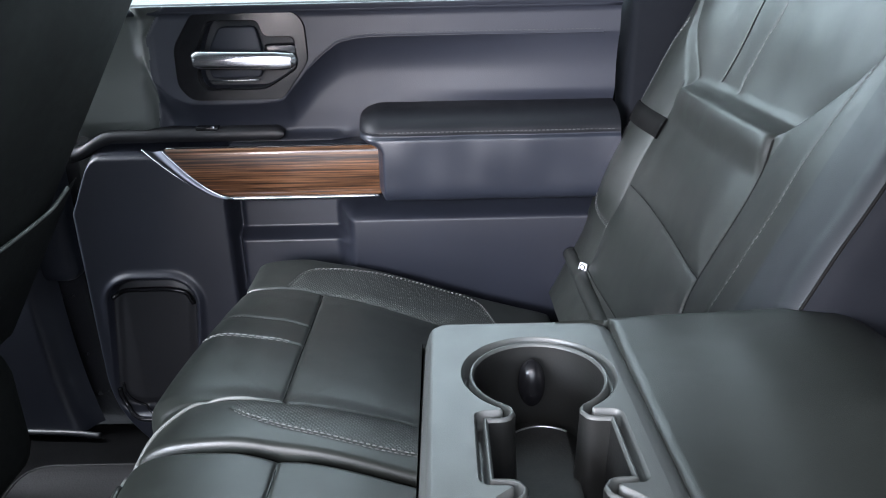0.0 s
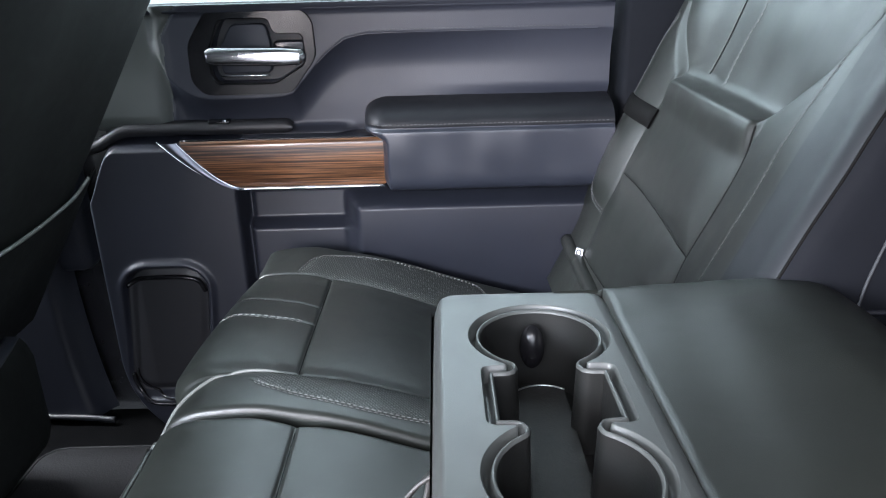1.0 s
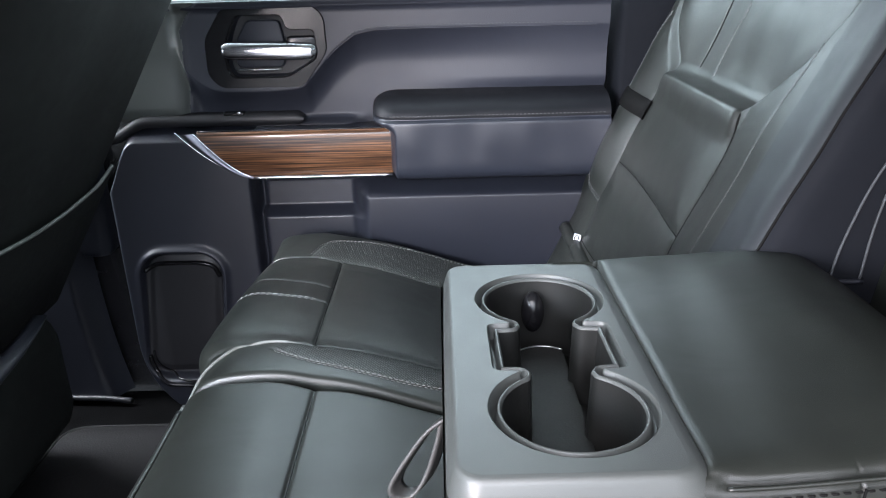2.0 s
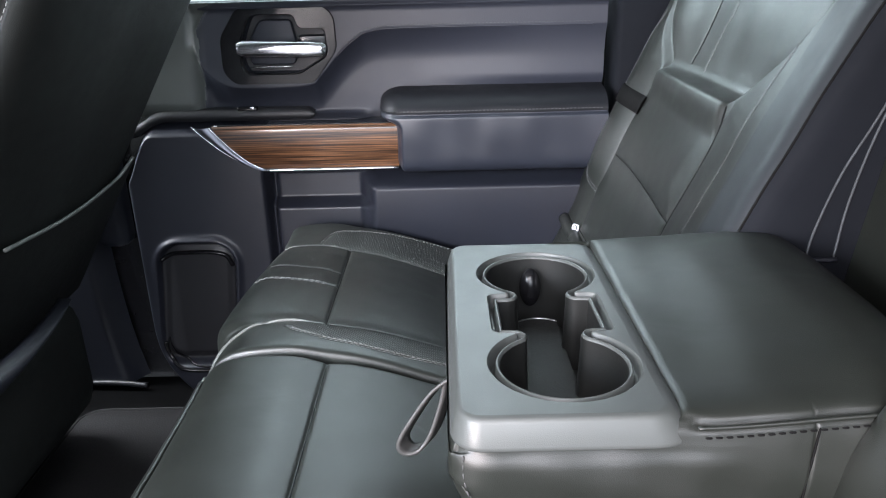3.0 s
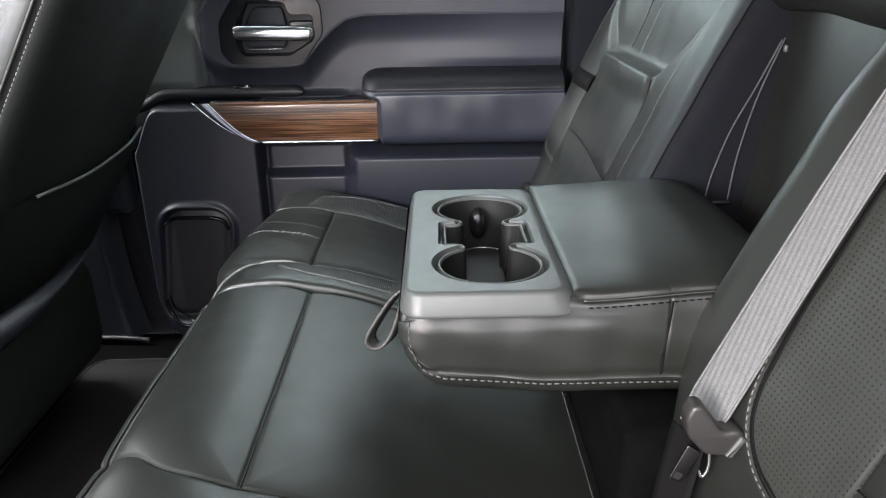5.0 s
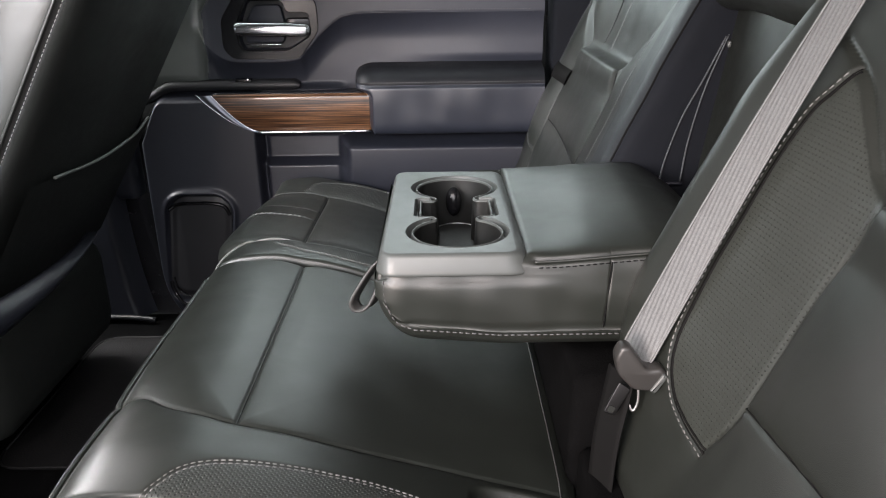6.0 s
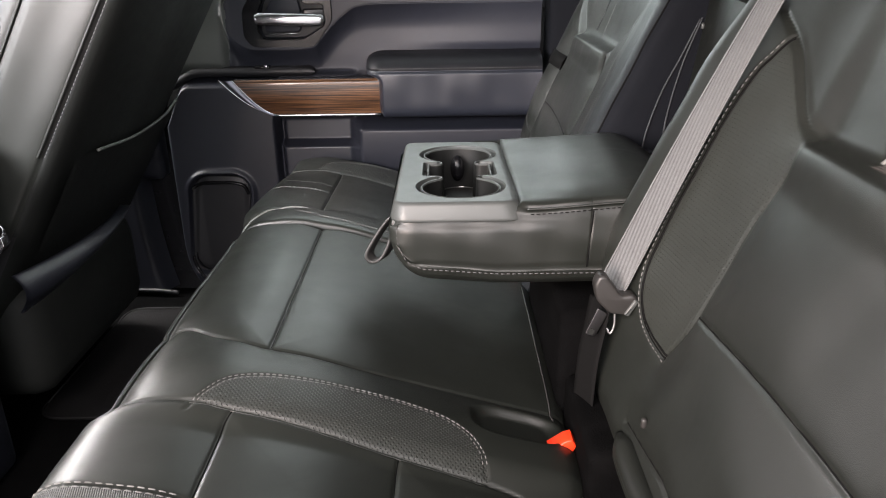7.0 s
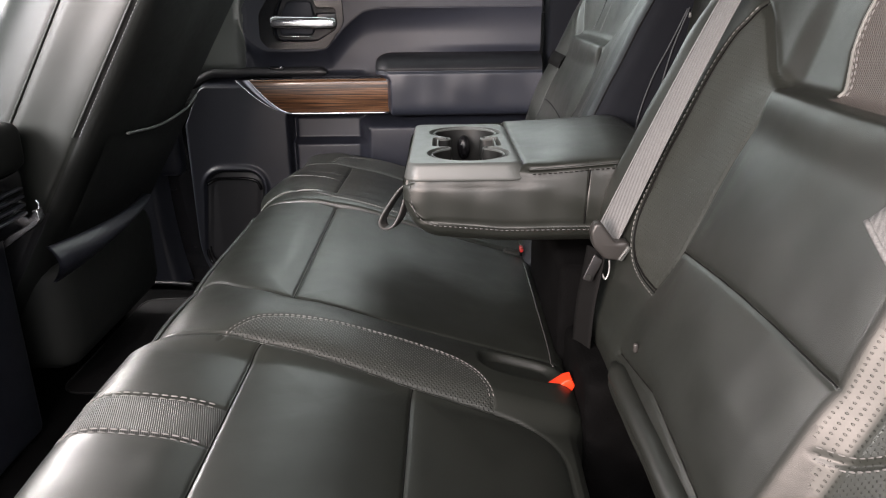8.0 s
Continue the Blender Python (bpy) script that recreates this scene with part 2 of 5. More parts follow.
def resample(pts, step=None, n=None):
    pts = np.asarray(pts, float)
    d = np.r_[0, np.cumsum(np.linalg.norm(np.diff(pts, axis=0), axis=1))]
    if n is None:
        n = max(2, int(round(d[-1] / step)) + 1)
    s = np.linspace(0, d[-1], n)
    return np.stack([np.interp(s, d, pts[:, k]) for k in range(pts.shape[1])], 1)


def spline(pts, n=12):
    """Catmull-Rom through the points."""
    p = np.asarray(pts, float)
    q = np.vstack([2 * p[0] - p[1], p, 2 * p[-1] - p[-2]])
    out = []
    for i in range(1, len(q) - 2):
        t = np.linspace(0, 1, n, endpoint=False)[:, None]
        a, b, c, d = q[i - 1], q[i], q[i + 1], q[i + 2]
        out.append(0.5 * (2 * b + (c - a) * t + (2 * a - 5 * b + 4 * c - d) * t ** 2 + (3 * b - a - 3 * c + d) * t ** 3))
    out.append(p[-1:])
    return np.vstack(out)


def tube(name, pts, radius, mat, parent=None, label="", sides=10, flat=1.0, up=(0, 0, 1), caps=True):
    """A round or oval bar along a line."""
    p = np.asarray(pts, float)
    t = np.gradient(p, axis=0)
    t /= np.linalg.norm(t, axis=1)[:, None] + 1e-12
    u = np.asarray(up, float)
    a = np.cross(t, u)
    a /= np.linalg.norm(a, axis=1)[:, None] + 1e-12
    b = np.cross(a, t)
    r = np.broadcast_to(np.asarray(radius, float), (len(p),))
    ang = np.linspace(0, 2 * math.pi, sides, endpoint=False)
    P = p[:, None] + r[:, None, None] * (np.cos(ang)[None, :, None] * a[:, None] + flat * np.sin(ang)[None, :, None] * b[:, None])
    F = [tuple(f) for f in grid_faces(len(p), sides, True)]
    if caps:
        F.append(tuple(range(sides)))
        F.append(tuple(reversed(range((len(p) - 1) * sides, len(p) * sides))))
    return link(name, P.reshape(-1, 3), F, mat, parent, label)


def rounded_box(name, lo, hi, bevel, mat, parent=None, label="", turn=None, segs=3):
    bm = bmesh.new()
    bmesh.ops.create_cube(bm, size=1)
    lo, hi = Vector(lo), Vector(hi)
    c, s = (lo + hi) / 2, hi - lo
    bmesh.ops.scale(bm, vec=s, verts=bm.verts)
    if bevel > 0:
        bmesh.ops.bevel(bm, geom=bm.edges[:], offset=bevel, segments=segs, affect="EDGES", profile=0.5)
    if turn is not None:
        bmesh.ops.rotate(bm, cent=(0, 0, 0), matrix=Euler([radians(a) for a in turn]).to_matrix(), verts=bm.verts)
    bmesh.ops.translate(bm, vec=c, verts=bm.verts)
    v = [tuple(x.co) for x in bm.verts]
    bm.verts.index_update()
    f = [tuple(x.index for x in fc.verts) for fc in bm.faces]
    bm.free()
    ob = link(name, v, f, mat, parent, label)
    ob.data.set_sharp_from_angle(angle=radians(40))
    return ob


def prism(name, outline, axis, lo, hi, mat, parent=None, label="", bevel=0.0):
    """An outline in the plane across an axis, pulled from lo to hi, with its rim bevelled."""
    bm = bmesh.new()
    k = "xyz".index(axis)
    o = [i for i in range(3) if i != k]
    vs = []
    for p in outline:
        c = [0, 0, 0]
        c[o[0]], c[o[1]], c[k] = p[0], p[1], lo
        vs.append(bm.verts.new(c))
    f = bm.faces.new(vs)
    ext = bmesh.ops.extrude_face_region(bm, geom=[f])
    mv = [e for e in ext["geom"] if isinstance(e, bmesh.types.BMVert)]
    d = [0, 0, 0]
    d[k] = hi - lo
    bmesh.ops.translate(bm, vec=d, verts=mv)
    bmesh.ops.recalc_face_normals(bm, faces=bm.faces[:])
    if bevel:
        rim = [e for e in bm.edges if abs(e.verts[0].co[k] - e.verts[1].co[k]) < 1e-9]
        bmesh.ops.bevel(bm, geom=rim, offset=bevel, segments=3, affect="EDGES", profile=0.5)
    bm.verts.index_update()
    v = [tuple(x.co) for x in bm.verts]
    fs = [tuple(x.index for x in fc.verts) for fc in bm.faces]
    bm.free()
    ob = link(name, v, fs, mat, parent, label)
    ob.data.set_sharp_from_angle(angle=radians(35))
    return ob


def rounded_outline(pts, r, n=5):
    """A polygon with its corners rounded by r."""
    p = [Vector((*q, 0)) for q in pts]
    out = []
    for i, c in enumerate(p):
        a, b = (p[i - 1] - c), (p[(i + 1) % len(p)] - c)
        k = min(r, 0.45 * a.length, 0.45 * b.length)
        s, e = c + a.normalized() * k, c + b.normalized() * k
        for j in range(n + 1):
            t = j / n
            q = s * (1 - t) ** 2 + c * 2 * t * (1 - t) + e * t ** 2
            out.append((q.x, q.y))
    return out


def stitches(name, pts, normals, mat, parent, label="", length=0.0045, gap=0.0022, width=0.0013, height=0.0009):
    """A row of single thread stitches on a surface."""
    p = np.asarray(pts, float)
    nm = np.asarray(normals, float)
    d = np.r_[0, np.cumsum(np.linalg.norm(np.diff(p, axis=0), axis=1))]
    count = int(d[-1] / (length + gap))
    verts, faces = [], []
    at = lambda s, A: np.array([np.interp(s, d, A[:, k]) for k in range(3)])
    for i in range(count):
        s0 = i * (length + gap)
        b = len(verts)
        for k, h in ((0, 0.1), (0.18, 1.0), (0.82, 1.0), (1, 0.1)):
            c, n = at(s0 + k * length, p), at(s0 + k * length, nm)
            t = at(s0 + length, p) - at(s0, p)
            n = n / (np.linalg.norm(n) + 1e-9)
            side = np.cross(t, n)
            side = side / (np.linalg.norm(side) + 1e-9) * width * (0.6 if h < 0.5 else 1) * 0.5
            verts += [c - side - n * 0.0006, c + n * height * h, c + side - n * 0.0006]
        for k in range(3):
            o = b + 3 * k
            faces += [(o, o + 1, o + 4, o + 3), (o + 1, o + 2, o + 5, o + 4)]
    if not verts:
        return None
    return link(name, verts, faces, mat, parent, label)


def seg_distance(A, B, line):
    """Distance of each place (A, B) to a polyline in the same two coordinates."""
    best = np.full(A.shape, 9.0)
    line = np.asarray(line, float)
    for (a0, b0), (a1, b1) in zip(line[:-1], line[1:]):
        da, db = a1 - a0, b1 - b0
        t = np.clip(((A - a0) * da + (B - b0) * db) / (da * da + db * db + 1e-12), 0, 1)
        best = np.minimum(best, np.hypot(A - a0 - t * da, B - b0 - t * db))
    return best


def smooth(x, a, b):
    t = np.clip((x - a) / (b - a), 0, 1)
    return t * t * (3 - 2 * t)


def ripple(a, b):
    """Slow unevenness of stuffed leather."""
    return (np.sin(a * 31 + 1.3 * np.sin(b * 17)) * np.sin(b * 23 + 0.7) + 0.5 * np.sin(a * 67 + b * 41 + 2) * np.sin(b * 53 - a * 29))


# ---- the cab's shell ----
# Never in view; made this pale to bounce light into the cab.
ground = link("ground", [(-400, -400, -0.62), (400, -400, -0.62), (400, 400, -0.62), (-400, 400, -0.62)], [(0, 1, 2, 3)], BOUNCE_GROUND, None)
tagged(ground, "unseen pale ground outside the cab, added to bounce light in", "ground", kind="structure")

floor = rounded_box("floor", (-1.75, -0.84, -0.06), (0.60, 0.86, 0.0), 0.004, CARPET)
tagged(floor, "black carpeted floor of the truck cab", "floor", kind="structure")
roof = rounded_box("ceiling", (-1.05, -0.80, 1.20), (0.75, 0.86, 1.26), 0.01, LINER)
tagged(roof, "grey woven headliner over the seats", "ceiling", kind="structure")
back_wall = rounded_box("wall_rear", (0.60, -0.90, -0.06), (0.66, 0.93, 0.93), 0.004, HARD)
tagged(back_wall, "dark rear wall of the cab behind the bench", "wall", kind="structure")
for y0, y1 in ((-0.90, -0.60), (0.62, 0.93)):
    post = rounded_box("wall_rear_post", (0.60, y0, 0.93), (0.66, y1, 1.20), 0.004, HARD)
    tagged(post, "dark trim beside the rear window", "wall", kind="structure")
rear_win = thing("window_2", "clear rear window of the cab", "window", kind="structure", at=(0.63, 0.0, 0.93))
rear_pane = rounded_box("pane", (0.628, -0.60, 0.92), (0.633, 0.62, 1.20), 0.0, glass_m, rear_win)
rear_pane.visible_shadow = False
front_wall = rounded_box("wall_front", (-1.85, -0.84, -0.06), (-1.75, 0.90, 0.80), 0.004, HARD)
tagged(front_wall, "dark front bulkhead of the cab", "wall", kind="structure")
# Unseen wall; its height is chosen to block side light from the footwell.
near_front = rounded_box("wall_near_front", (-1.75, -0.90, -0.06), (-0.72, -0.84, 0.80), 0.004, HARD)
tagged(near_front, "unseen dark wall, added to keep side light off the front floor", "wall", kind="structure")
near_back = rounded_box("wall_near_rear", (0.46, -0.90, -0.06), (0.60, -0.80, 1.20), 0.004, HARD)
tagged(near_back, "dark pillar trim behind the open doorway", "wall", kind="structure")
far_front = rounded_box("wall_far_front", (-1.75, 0.86, -0.06), (-0.80, 0.92, 0.77), 0.01, SOFT)
tagged(far_front, "dark trim of the far front door", "wall", kind="structure")
pillar_b = rounded_box("pillar_trim", (-0.80, 0.855, 0.30), (-0.655, 0.94, 1.20), 0.02, HARD)
tagged(pillar_b, "dark grey plastic trim of the middle pillar", "pillar trim", kind="structure")
pillar_c = rounded_box("pillar_trim", (0.305, 0.815, 0.0), (0.60, 0.93, 1.20), 0.012, CLOTH)
tagged(pillar_c, "black cloth-covered trim of the rear pillar", "pillar trim", kind="structure")
seal = tube("door_seal", [(0.292, 0.84, z) for z in np.linspace(0.0, 1.19, 14)], 0.010, BLACK, None)
tagged(seal, "black rubber seal along the door's rear edge", "door seal", kind="structure")
outer = rounded_box("wall_far", (-0.80, 0.90, -0.06), (0.66, 0.95, 0.765), 0.004, PAINT)
tagged(outer, "outer skin of the far rear door", "wall", kind="structure")

# sill and kick trim under the pillar
sill_line = spline([(-0.98, 0.850, 0.014), (-0.80, 0.815, 0.016), (-0.70, 0.806, 0.016), (-0.645, 0.802, 0.012)], 8)
sill = tube("sill_trim", sill_line, 0.006, DARK, None, up=(0, 0, 1))
tagged(sill, "narrow dark plastic sill strip on the floor's edge", "sill trim", kind="structure")
us = np.linspace(0, 1, 30)
vs = np.linspace(0, 1, 40)
U, V = np.meshgrid(us, vs, indexing="ij")
kx = -0.98 + (0.277 + 0.045 * (1 - U) ** 4) * V
ky = 0.850 - 0.022 * V - 0.022 * (1 - U) ** 3 + 0.05 * smooth(V, 0.86, 1.0) ** 2
kick = plain_sheet("kick_panel", np.stack([kx, ky, 0.01 + 0.62 * U], -1), HARD, None)
tagged(kick, "moulded dark plastic kick panel at the pillar's foot", "kick panel", kind="structure")

# rubber mats
def floor_mat(x0, x1, y0, y1, label):
    mat_ob = thing("floor_mat", label, "floor mat", group="floor mats", at=(x0, y0, 0.0))
    o = rounded_outline([(x0, y0), (x1, y0), (x1, y1), (x0, y1)], 0.05)
    prism("mat_base", o, "z", 0.001, 0.008, MAT, mat_ob, bevel=0.002)
    rim = [(x, y, 0.007) for x, y in o] + [(o[0][0], o[0][1], 0.007)]
    tube("rim", rim, 0.003, MAT, mat_ob)
    return mat_ob


floor_mat(-0.74, -0.30, 0.24, 0.72, "black rubber floor mat before the far seat")
floor_mat(-0.74, -0.30, -0.74, -0.14, "black rubber floor mat before the near seat")

# ---- the far rear door ----
door = thing("door_1", "closed rear door, dark vinyl trim with wood inlay and padded armrest", "door", kind="structure", at=(-0.17, 0.86, 0.02))
CREASE = [(-0.452, 0.70), (-0.44, 0.660), (-0.41, 0.632), (-0.37, 0.622), (-0.255, 0.624), (-0.225, 0.644), (-0.19, 0.682), (-0.160, 0.706), (-0.135, 0.717), (-0.06, 0.722), (0.30, 0.721)]
FRONT_SEAM = [(-0.403, 0.785), (-0.43, 0.752), (-0.443, 0.73), (-0.442, 0.703), (-0.446, 0.64), (-0.452, 0.583)]
crease_fine = spline(CREASE, 10)


BZ = rounded_outline([(-0.403, 0.715), (-0.368, 0.766), (-0.213, 0.766), (-0.197, 0.748), (-0.195, 0.690), (-0.240, 0.632), (-0.384, 0.632), (-0.404, 0.655)], 0.012)
HOLE = rounded_outline([(-0.368, 0.705), (-0.347, 0.752), (-0.268, 0.752), (-0.263, 0.728), (-0.216, 0.728), (-0.214, 0.680), (-0.265, 0.650), (-0.360, 0.650), (-0.368, 0.666)], 0.010)


def inside_of(A, B, outline):
    """Signed distance to a closed outline, below zero inside."""
    o = list(outline) + [outline[0]]
    d = seg_distance(A, B, o)
    n = np.zeros(A.shape, int)
    for (a0, b0), (a1, b1) in zip(o[:-1], o[1:]):
        cross = (b0 > B) != (b1 > B)
        n += cross & (A < (a1 - a0) * (B - b0) / (b1 - b0 + 1e-12) + a0)
    return np.where(n % 2 == 1, -d, d)


def pocket_sd(X, Z):
    """Signed distance to the storage pocket's rounded mouth."""
    cx, cz, hx, hz, r = -0.512, 0.195, 0.084, 0.140, 0.055
    qx, qz = np.abs(X - cx - 0.10 * (Z - cz)) - (hx - r), np.abs(Z - cz) - (hz - r)
    return np.hypot(np.maximum(qx, 0), np.maximum(qz, 0)) + np.minimum(np.maximum(qx, qz), 0) - r


def door_y(X, Z):
    """How far the trim stands towards the room, as y."""
    y = np.full(X.shape, 0.842)
    zc = np.interp(X, crease_fine[:, 0], crease_fine[:, 1])
    up = (1 - np.clip((0.004 - (Z - zc)) / 0.062, 0, 1)) ** 2
    inside = smooth(X, -0.47, -0.44)
    y -= 0.032 * up * inside
    # the scoop runs out before the door's rear edge
    y -= 0.018 * (1 - up) * smooth(X, -0.08, 0.22) * smooth(Z, 0.60, 0.64)
    y -= 0.022 * smooth(X, -0.43, -0.47) * smooth(Z, 0.55, 0.6)
    # the scooped band under the crease flattens out towards the armrest
    y -= 0.003 * smooth(Z, 0.68, 0.60) * smooth(Z, 0.55, 0.58)
    y -= 0.010 * smooth(Z, 0.755, 0.775)
    d = seg_distance(X, Z, FRONT_SEAM)
    y += 0.003 * np.exp(-(d / 0.0028) ** 2)
    # lower front panel with its rounded shoulder
    shoulder = 0.560 - 0.10 * smooth(X, -0.545, -0.62) ** 1.5
    low = smooth(Z, shoulder + 0.006, shoulder - 0.02)
    front = smooth(X, -0.333, -0.355)
    y -= 0.040 * low * front
    # lower rear panel below the armrest with a ledge on top
    ledge = smooth(Z, 0.468, 0.440)
    rear = smooth(X, -0.175, -0.135)
    y -= 0.076 * ledge * rear * (1 - 0.40 * smooth(Z, 0.44, 0.2))
    # the pull recess between them has a shelf
    mid = (1 - front) * (1 - rear)
    y -= 0.030 * mid * smooth(Z, 0.410, 0.392)
    y += 0.024 * np.exp(-((X + 0.343) / 0.0065) ** 2) * smooth(Z, 0.475, 0.455)
    y -= 0.018 * mid * smooth(Z, 0.455, 0.475) * smooth(Z, 0.58, 0.56)
    # storage pocket's face with a raised rim
    y += 0.040 * smooth(inside_of(X, Z, HOLE), 0.002, -0.004)
    sd = pocket_sd(X, Z)
    rim = smooth(X, -0.60, -0.55)
    y -= 0.008 * np.exp(-(sd / 0.007) ** 2) * rim
    y += 0.020 * smooth(sd, -0.004, -0.012) * (0.4 + 0.6 * rim) - 0.005 * smooth(sd, -0.014, -0.030)
    return y


DX = np.r_[np.linspace(-0.665, -0.335, 130), np.linspace(-0.332, 0.286, 190)]
DZ = np.r_[np.linspace(0.0, 0.36, 130), np.linspace(0.363, 0.775, 170)]
X, Z = np.meshgrid(DX, DZ, indexing="ij")
edge = -0.563 - 0.058 * (1 - (1 - np.clip(Z / 0.16, 0, 1)) ** 2.6) + 0.061 * smooth(Z, 0.46, 0.60) - 0.16 * smooth(Z, 0.56, 0.62)
Xd = np.where(X < -0.45, -0.45 + (X + 0.45) * (-0.45 - edge) / 0.215, X)
Yd = door_y(Xd, Z)
Yd = Yd + 0.03 * smooth(Xd - edge, 0.018, 0.0) ** 2
reg = np.zeros(X.shape, int)
zc = np.interp(Xd, crease_fine[:, 0], crease_fine[:, 1])
reg[(Z > 0.572)] = 1
reg[(Z > zc - 0.004) & (Z > 0.572) & (Xd > -0.445)] = 2
sx = np.interp(Z, [0.583, 0.64, 0.703, 0.73, 0.752, 0.785], [-0.452, -0.446, -0.442, -0.443, -0.43, -0.403])
reg[(Z > 0.572) & (Xd < sx)] = 3
# The pocket's inside is coloured darker than the panel round it.
reg[pocket_sd(Xd, Z) < -0.010] = 4
sheet({0: ("lower_panel", HARD, "hard dark moulded plastic"), 1: ("middle_panel", SOFT, ""), 2: ("upper_panel", SOFT, "stitched soft dark vinyl"),
       3: ("front_panel", FRONT, ""), 4: ("pocket_inside", DARK, "darker inside of the pocket")}, np.stack([Xd, Yd, Z], -1), reg, door)


def door_point(x, z, out=0.0):
    x, z = np.asarray(x, float), np.asarray(z, float)
    return np.stack([x, door_y(x, z) - out, z], -1)


top_cap = np.array([(x, 0.806 + 0.0 * x, 0.768) for x in np.linspace(-0.66, 0.286, 30)])
tube("window_ledge", top_cap + np.array([0, 0.008, 0.0]), 0.011, SOFT, door, flat=0.7)
rounded_box("inner_seal", (-0.80, 0.822, 0.752), (0.286, 0.862, 0.776), 0.006, BLACK, door)

lip = spline([(-0.575, 0.292), (-0.55, 0.304), (-0.51, 0.306), (-0.47, 0.305), (-0.446, 0.297), (-0.436, 0.275)], 8)
tube("pocket_lip", door_point(lip[:, 0], lip[:, 1], 0.004), 0.0045, GLOSS, door, "glossy pocket lip", sides=10, up=(0, 1, 0))
sill_rim = spline([(-0.593, 0.112), (-0.592, 0.096), (-0.584, 0.076), (-0.568, 0.060), (-0.544, 0.052), (-0.492, 0.048), (-0.44, 0.050)], 8)
tube("pocket_rim", door_point(sill_rim[:, 0], sill_rim[:, 1], 0.003), 0.0042, GLOSS, door, "glossy lower pocket rim", sides=10, up=(0, 1, 0))
tube("pocket_rim", door_point(sill_rim[:, 0] + 0.008, sill_rim[:, 1] + 0.009, 0.002), 0.0024, GLOSS, door, sides=8, up=(0, 1, 0))
# stitching beside the crease
cz = crease_fine[(crease_fine[:, 0] > -0.20) & (crease_fine[:, 0] < 0.282)]
row = resample(cz + np.array([0, 0.008]), 0.004)
stitches("stitching", door_point(row[:, 0], row[:, 1], 0.0003), np.tile((0, -1, 0), (len(row), 1)), THREAD_DARK, door, "dark grey thread")
row2 = resample(cz + np.array([0, 0.003]), 0.004)
tube("seam_fold", door_point(row2[:, 0], row2[:, 1], -0.0012), 0.0019, SOFT, door, sides=6)

# handle


def ring_plate(name, outer, inner, y0, y1, mat, parent, label=""):
    """A plate with a hole: front face between two outlines of equal corner count, with rims."""
    n = 120
    o = resample(np.array(outer + outer[:1]), n=n + 1)[:-1]
    i = np.array(inner + inner[:1])
    i = resample(i, n=n + 1)[:-1]
    c = i.mean(0)
    ao = np.arctan2(o[:, 1] - c[1], (o[:, 0] - c[0]) * 0.6)
    ai = np.arctan2(i[:, 1] - c[1], (i[:, 0] - c[0]) * 0.6)
    A = np.linspace(-math.pi, math.pi, n, endpoint=False)

    def by_angle(p, a):
        k = np.argsort(a)
        return np.stack([np.interp(A, a[k], p[k, j], period=2 * math.pi) for j in (0, 1)], 1)
    o, i = by_angle(o, ao), by_angle(i, ai)
    loops = [(o, y1), (o + (o - c) * -0.0, y0 + 0.003), (c + (o - c) * 0.985, y0), (c + (i - c) * 1.03, y0), (i, y0 + 0.002), (i, y1 + 0.012)]
    P = np.array([[(q[0], yy, q[1]) for q in lp] for lp, yy in loops])
    ob_ = plain_sheet(name, P, mat, parent, label, flip=True, close_v=True)
    ob_.data.set_sharp_from_angle(angle=radians(25))
    return ob_


bezel = ring_plate("handle_bezel", BZ, HOLE, 0.806, 0.832, GLOSS, door, "gloss black handle surround")
prism("handle_recess", rounded_outline([(-0.385, 0.636), (-0.35, 0.75), (-0.205, 0.75), (-0.205, 0.645)], 0.01), "y", 0.838, 0.85, DARK, bezel)
prism("recess_pad", rounded_outline([(-0.356, 0.664), (-0.356, 0.705), (-0.334, 0.743), (-0.277, 0.743), (-0.270, 0.705), (-0.274, 0.664)], 0.010), "y", 0.826, 0.840, SOFT, bezel, bevel=0.003)
tube("chrome_line", [(x, 0.823, 0.661) for x in np.linspace(-0.358, -0.277, 8)], 0.0013, CHROME, bezel, sides=6)
prism("pivot_housing", rounded_outline([(-0.266, 0.680), (-0.266, 0.716), (-0.216, 0.716), (-0.212, 0.70), (-0.216, 0.682)], 0.008), "y", 0.818, 0.845, GLOSS, bezel, bevel=0.003)
lx = np.linspace(-0.371, -0.221, 22)
prof = np.array([(math.cos(a), math.sin(a)) for a in np.linspace(0, 2 * math.pi, 20, endpoint=False)])
hw = 0.0145 * (1 - 0.25 * smooth(lx, -0.366, -0.371) - 0.12 * smooth(lx, -0.25, -0.219))
LP = np.array([[(x, 0.797 + 0.008 * (2 * (x + 0.30) / 0.15) ** 2 * 0.4 + 0.0085 * c * np.sign(1), 0.6965 - 0.004 * (x + 0.371) / 0.15 + h * np.sign(s) * abs(s) ** 0.7) for c, s in prof] for x, h in zip(lx, hw)])
lever = plain_sheet("door_handle", LP, CHROME, door, "satin chrome pull handle", close_v=True)
tube("handle_end", [(-0.224, y, 0.693) for y in np.linspace(0.798, 0.832, 6)], 0.0120, CHROME, lever)
tube("handle_tip", [(-0.372, 0.799, 0.6965), (-0.3705, 0.799, 0.6965), (-0.368, 0.799, 0.6965)], [0.004, 0.0080, 0.0090], CHROME, lever)

# wood inlay, chrome strip and switch shelf
def inlay_left(t):
    return -0.338 - 0.093 * t ** 0.65


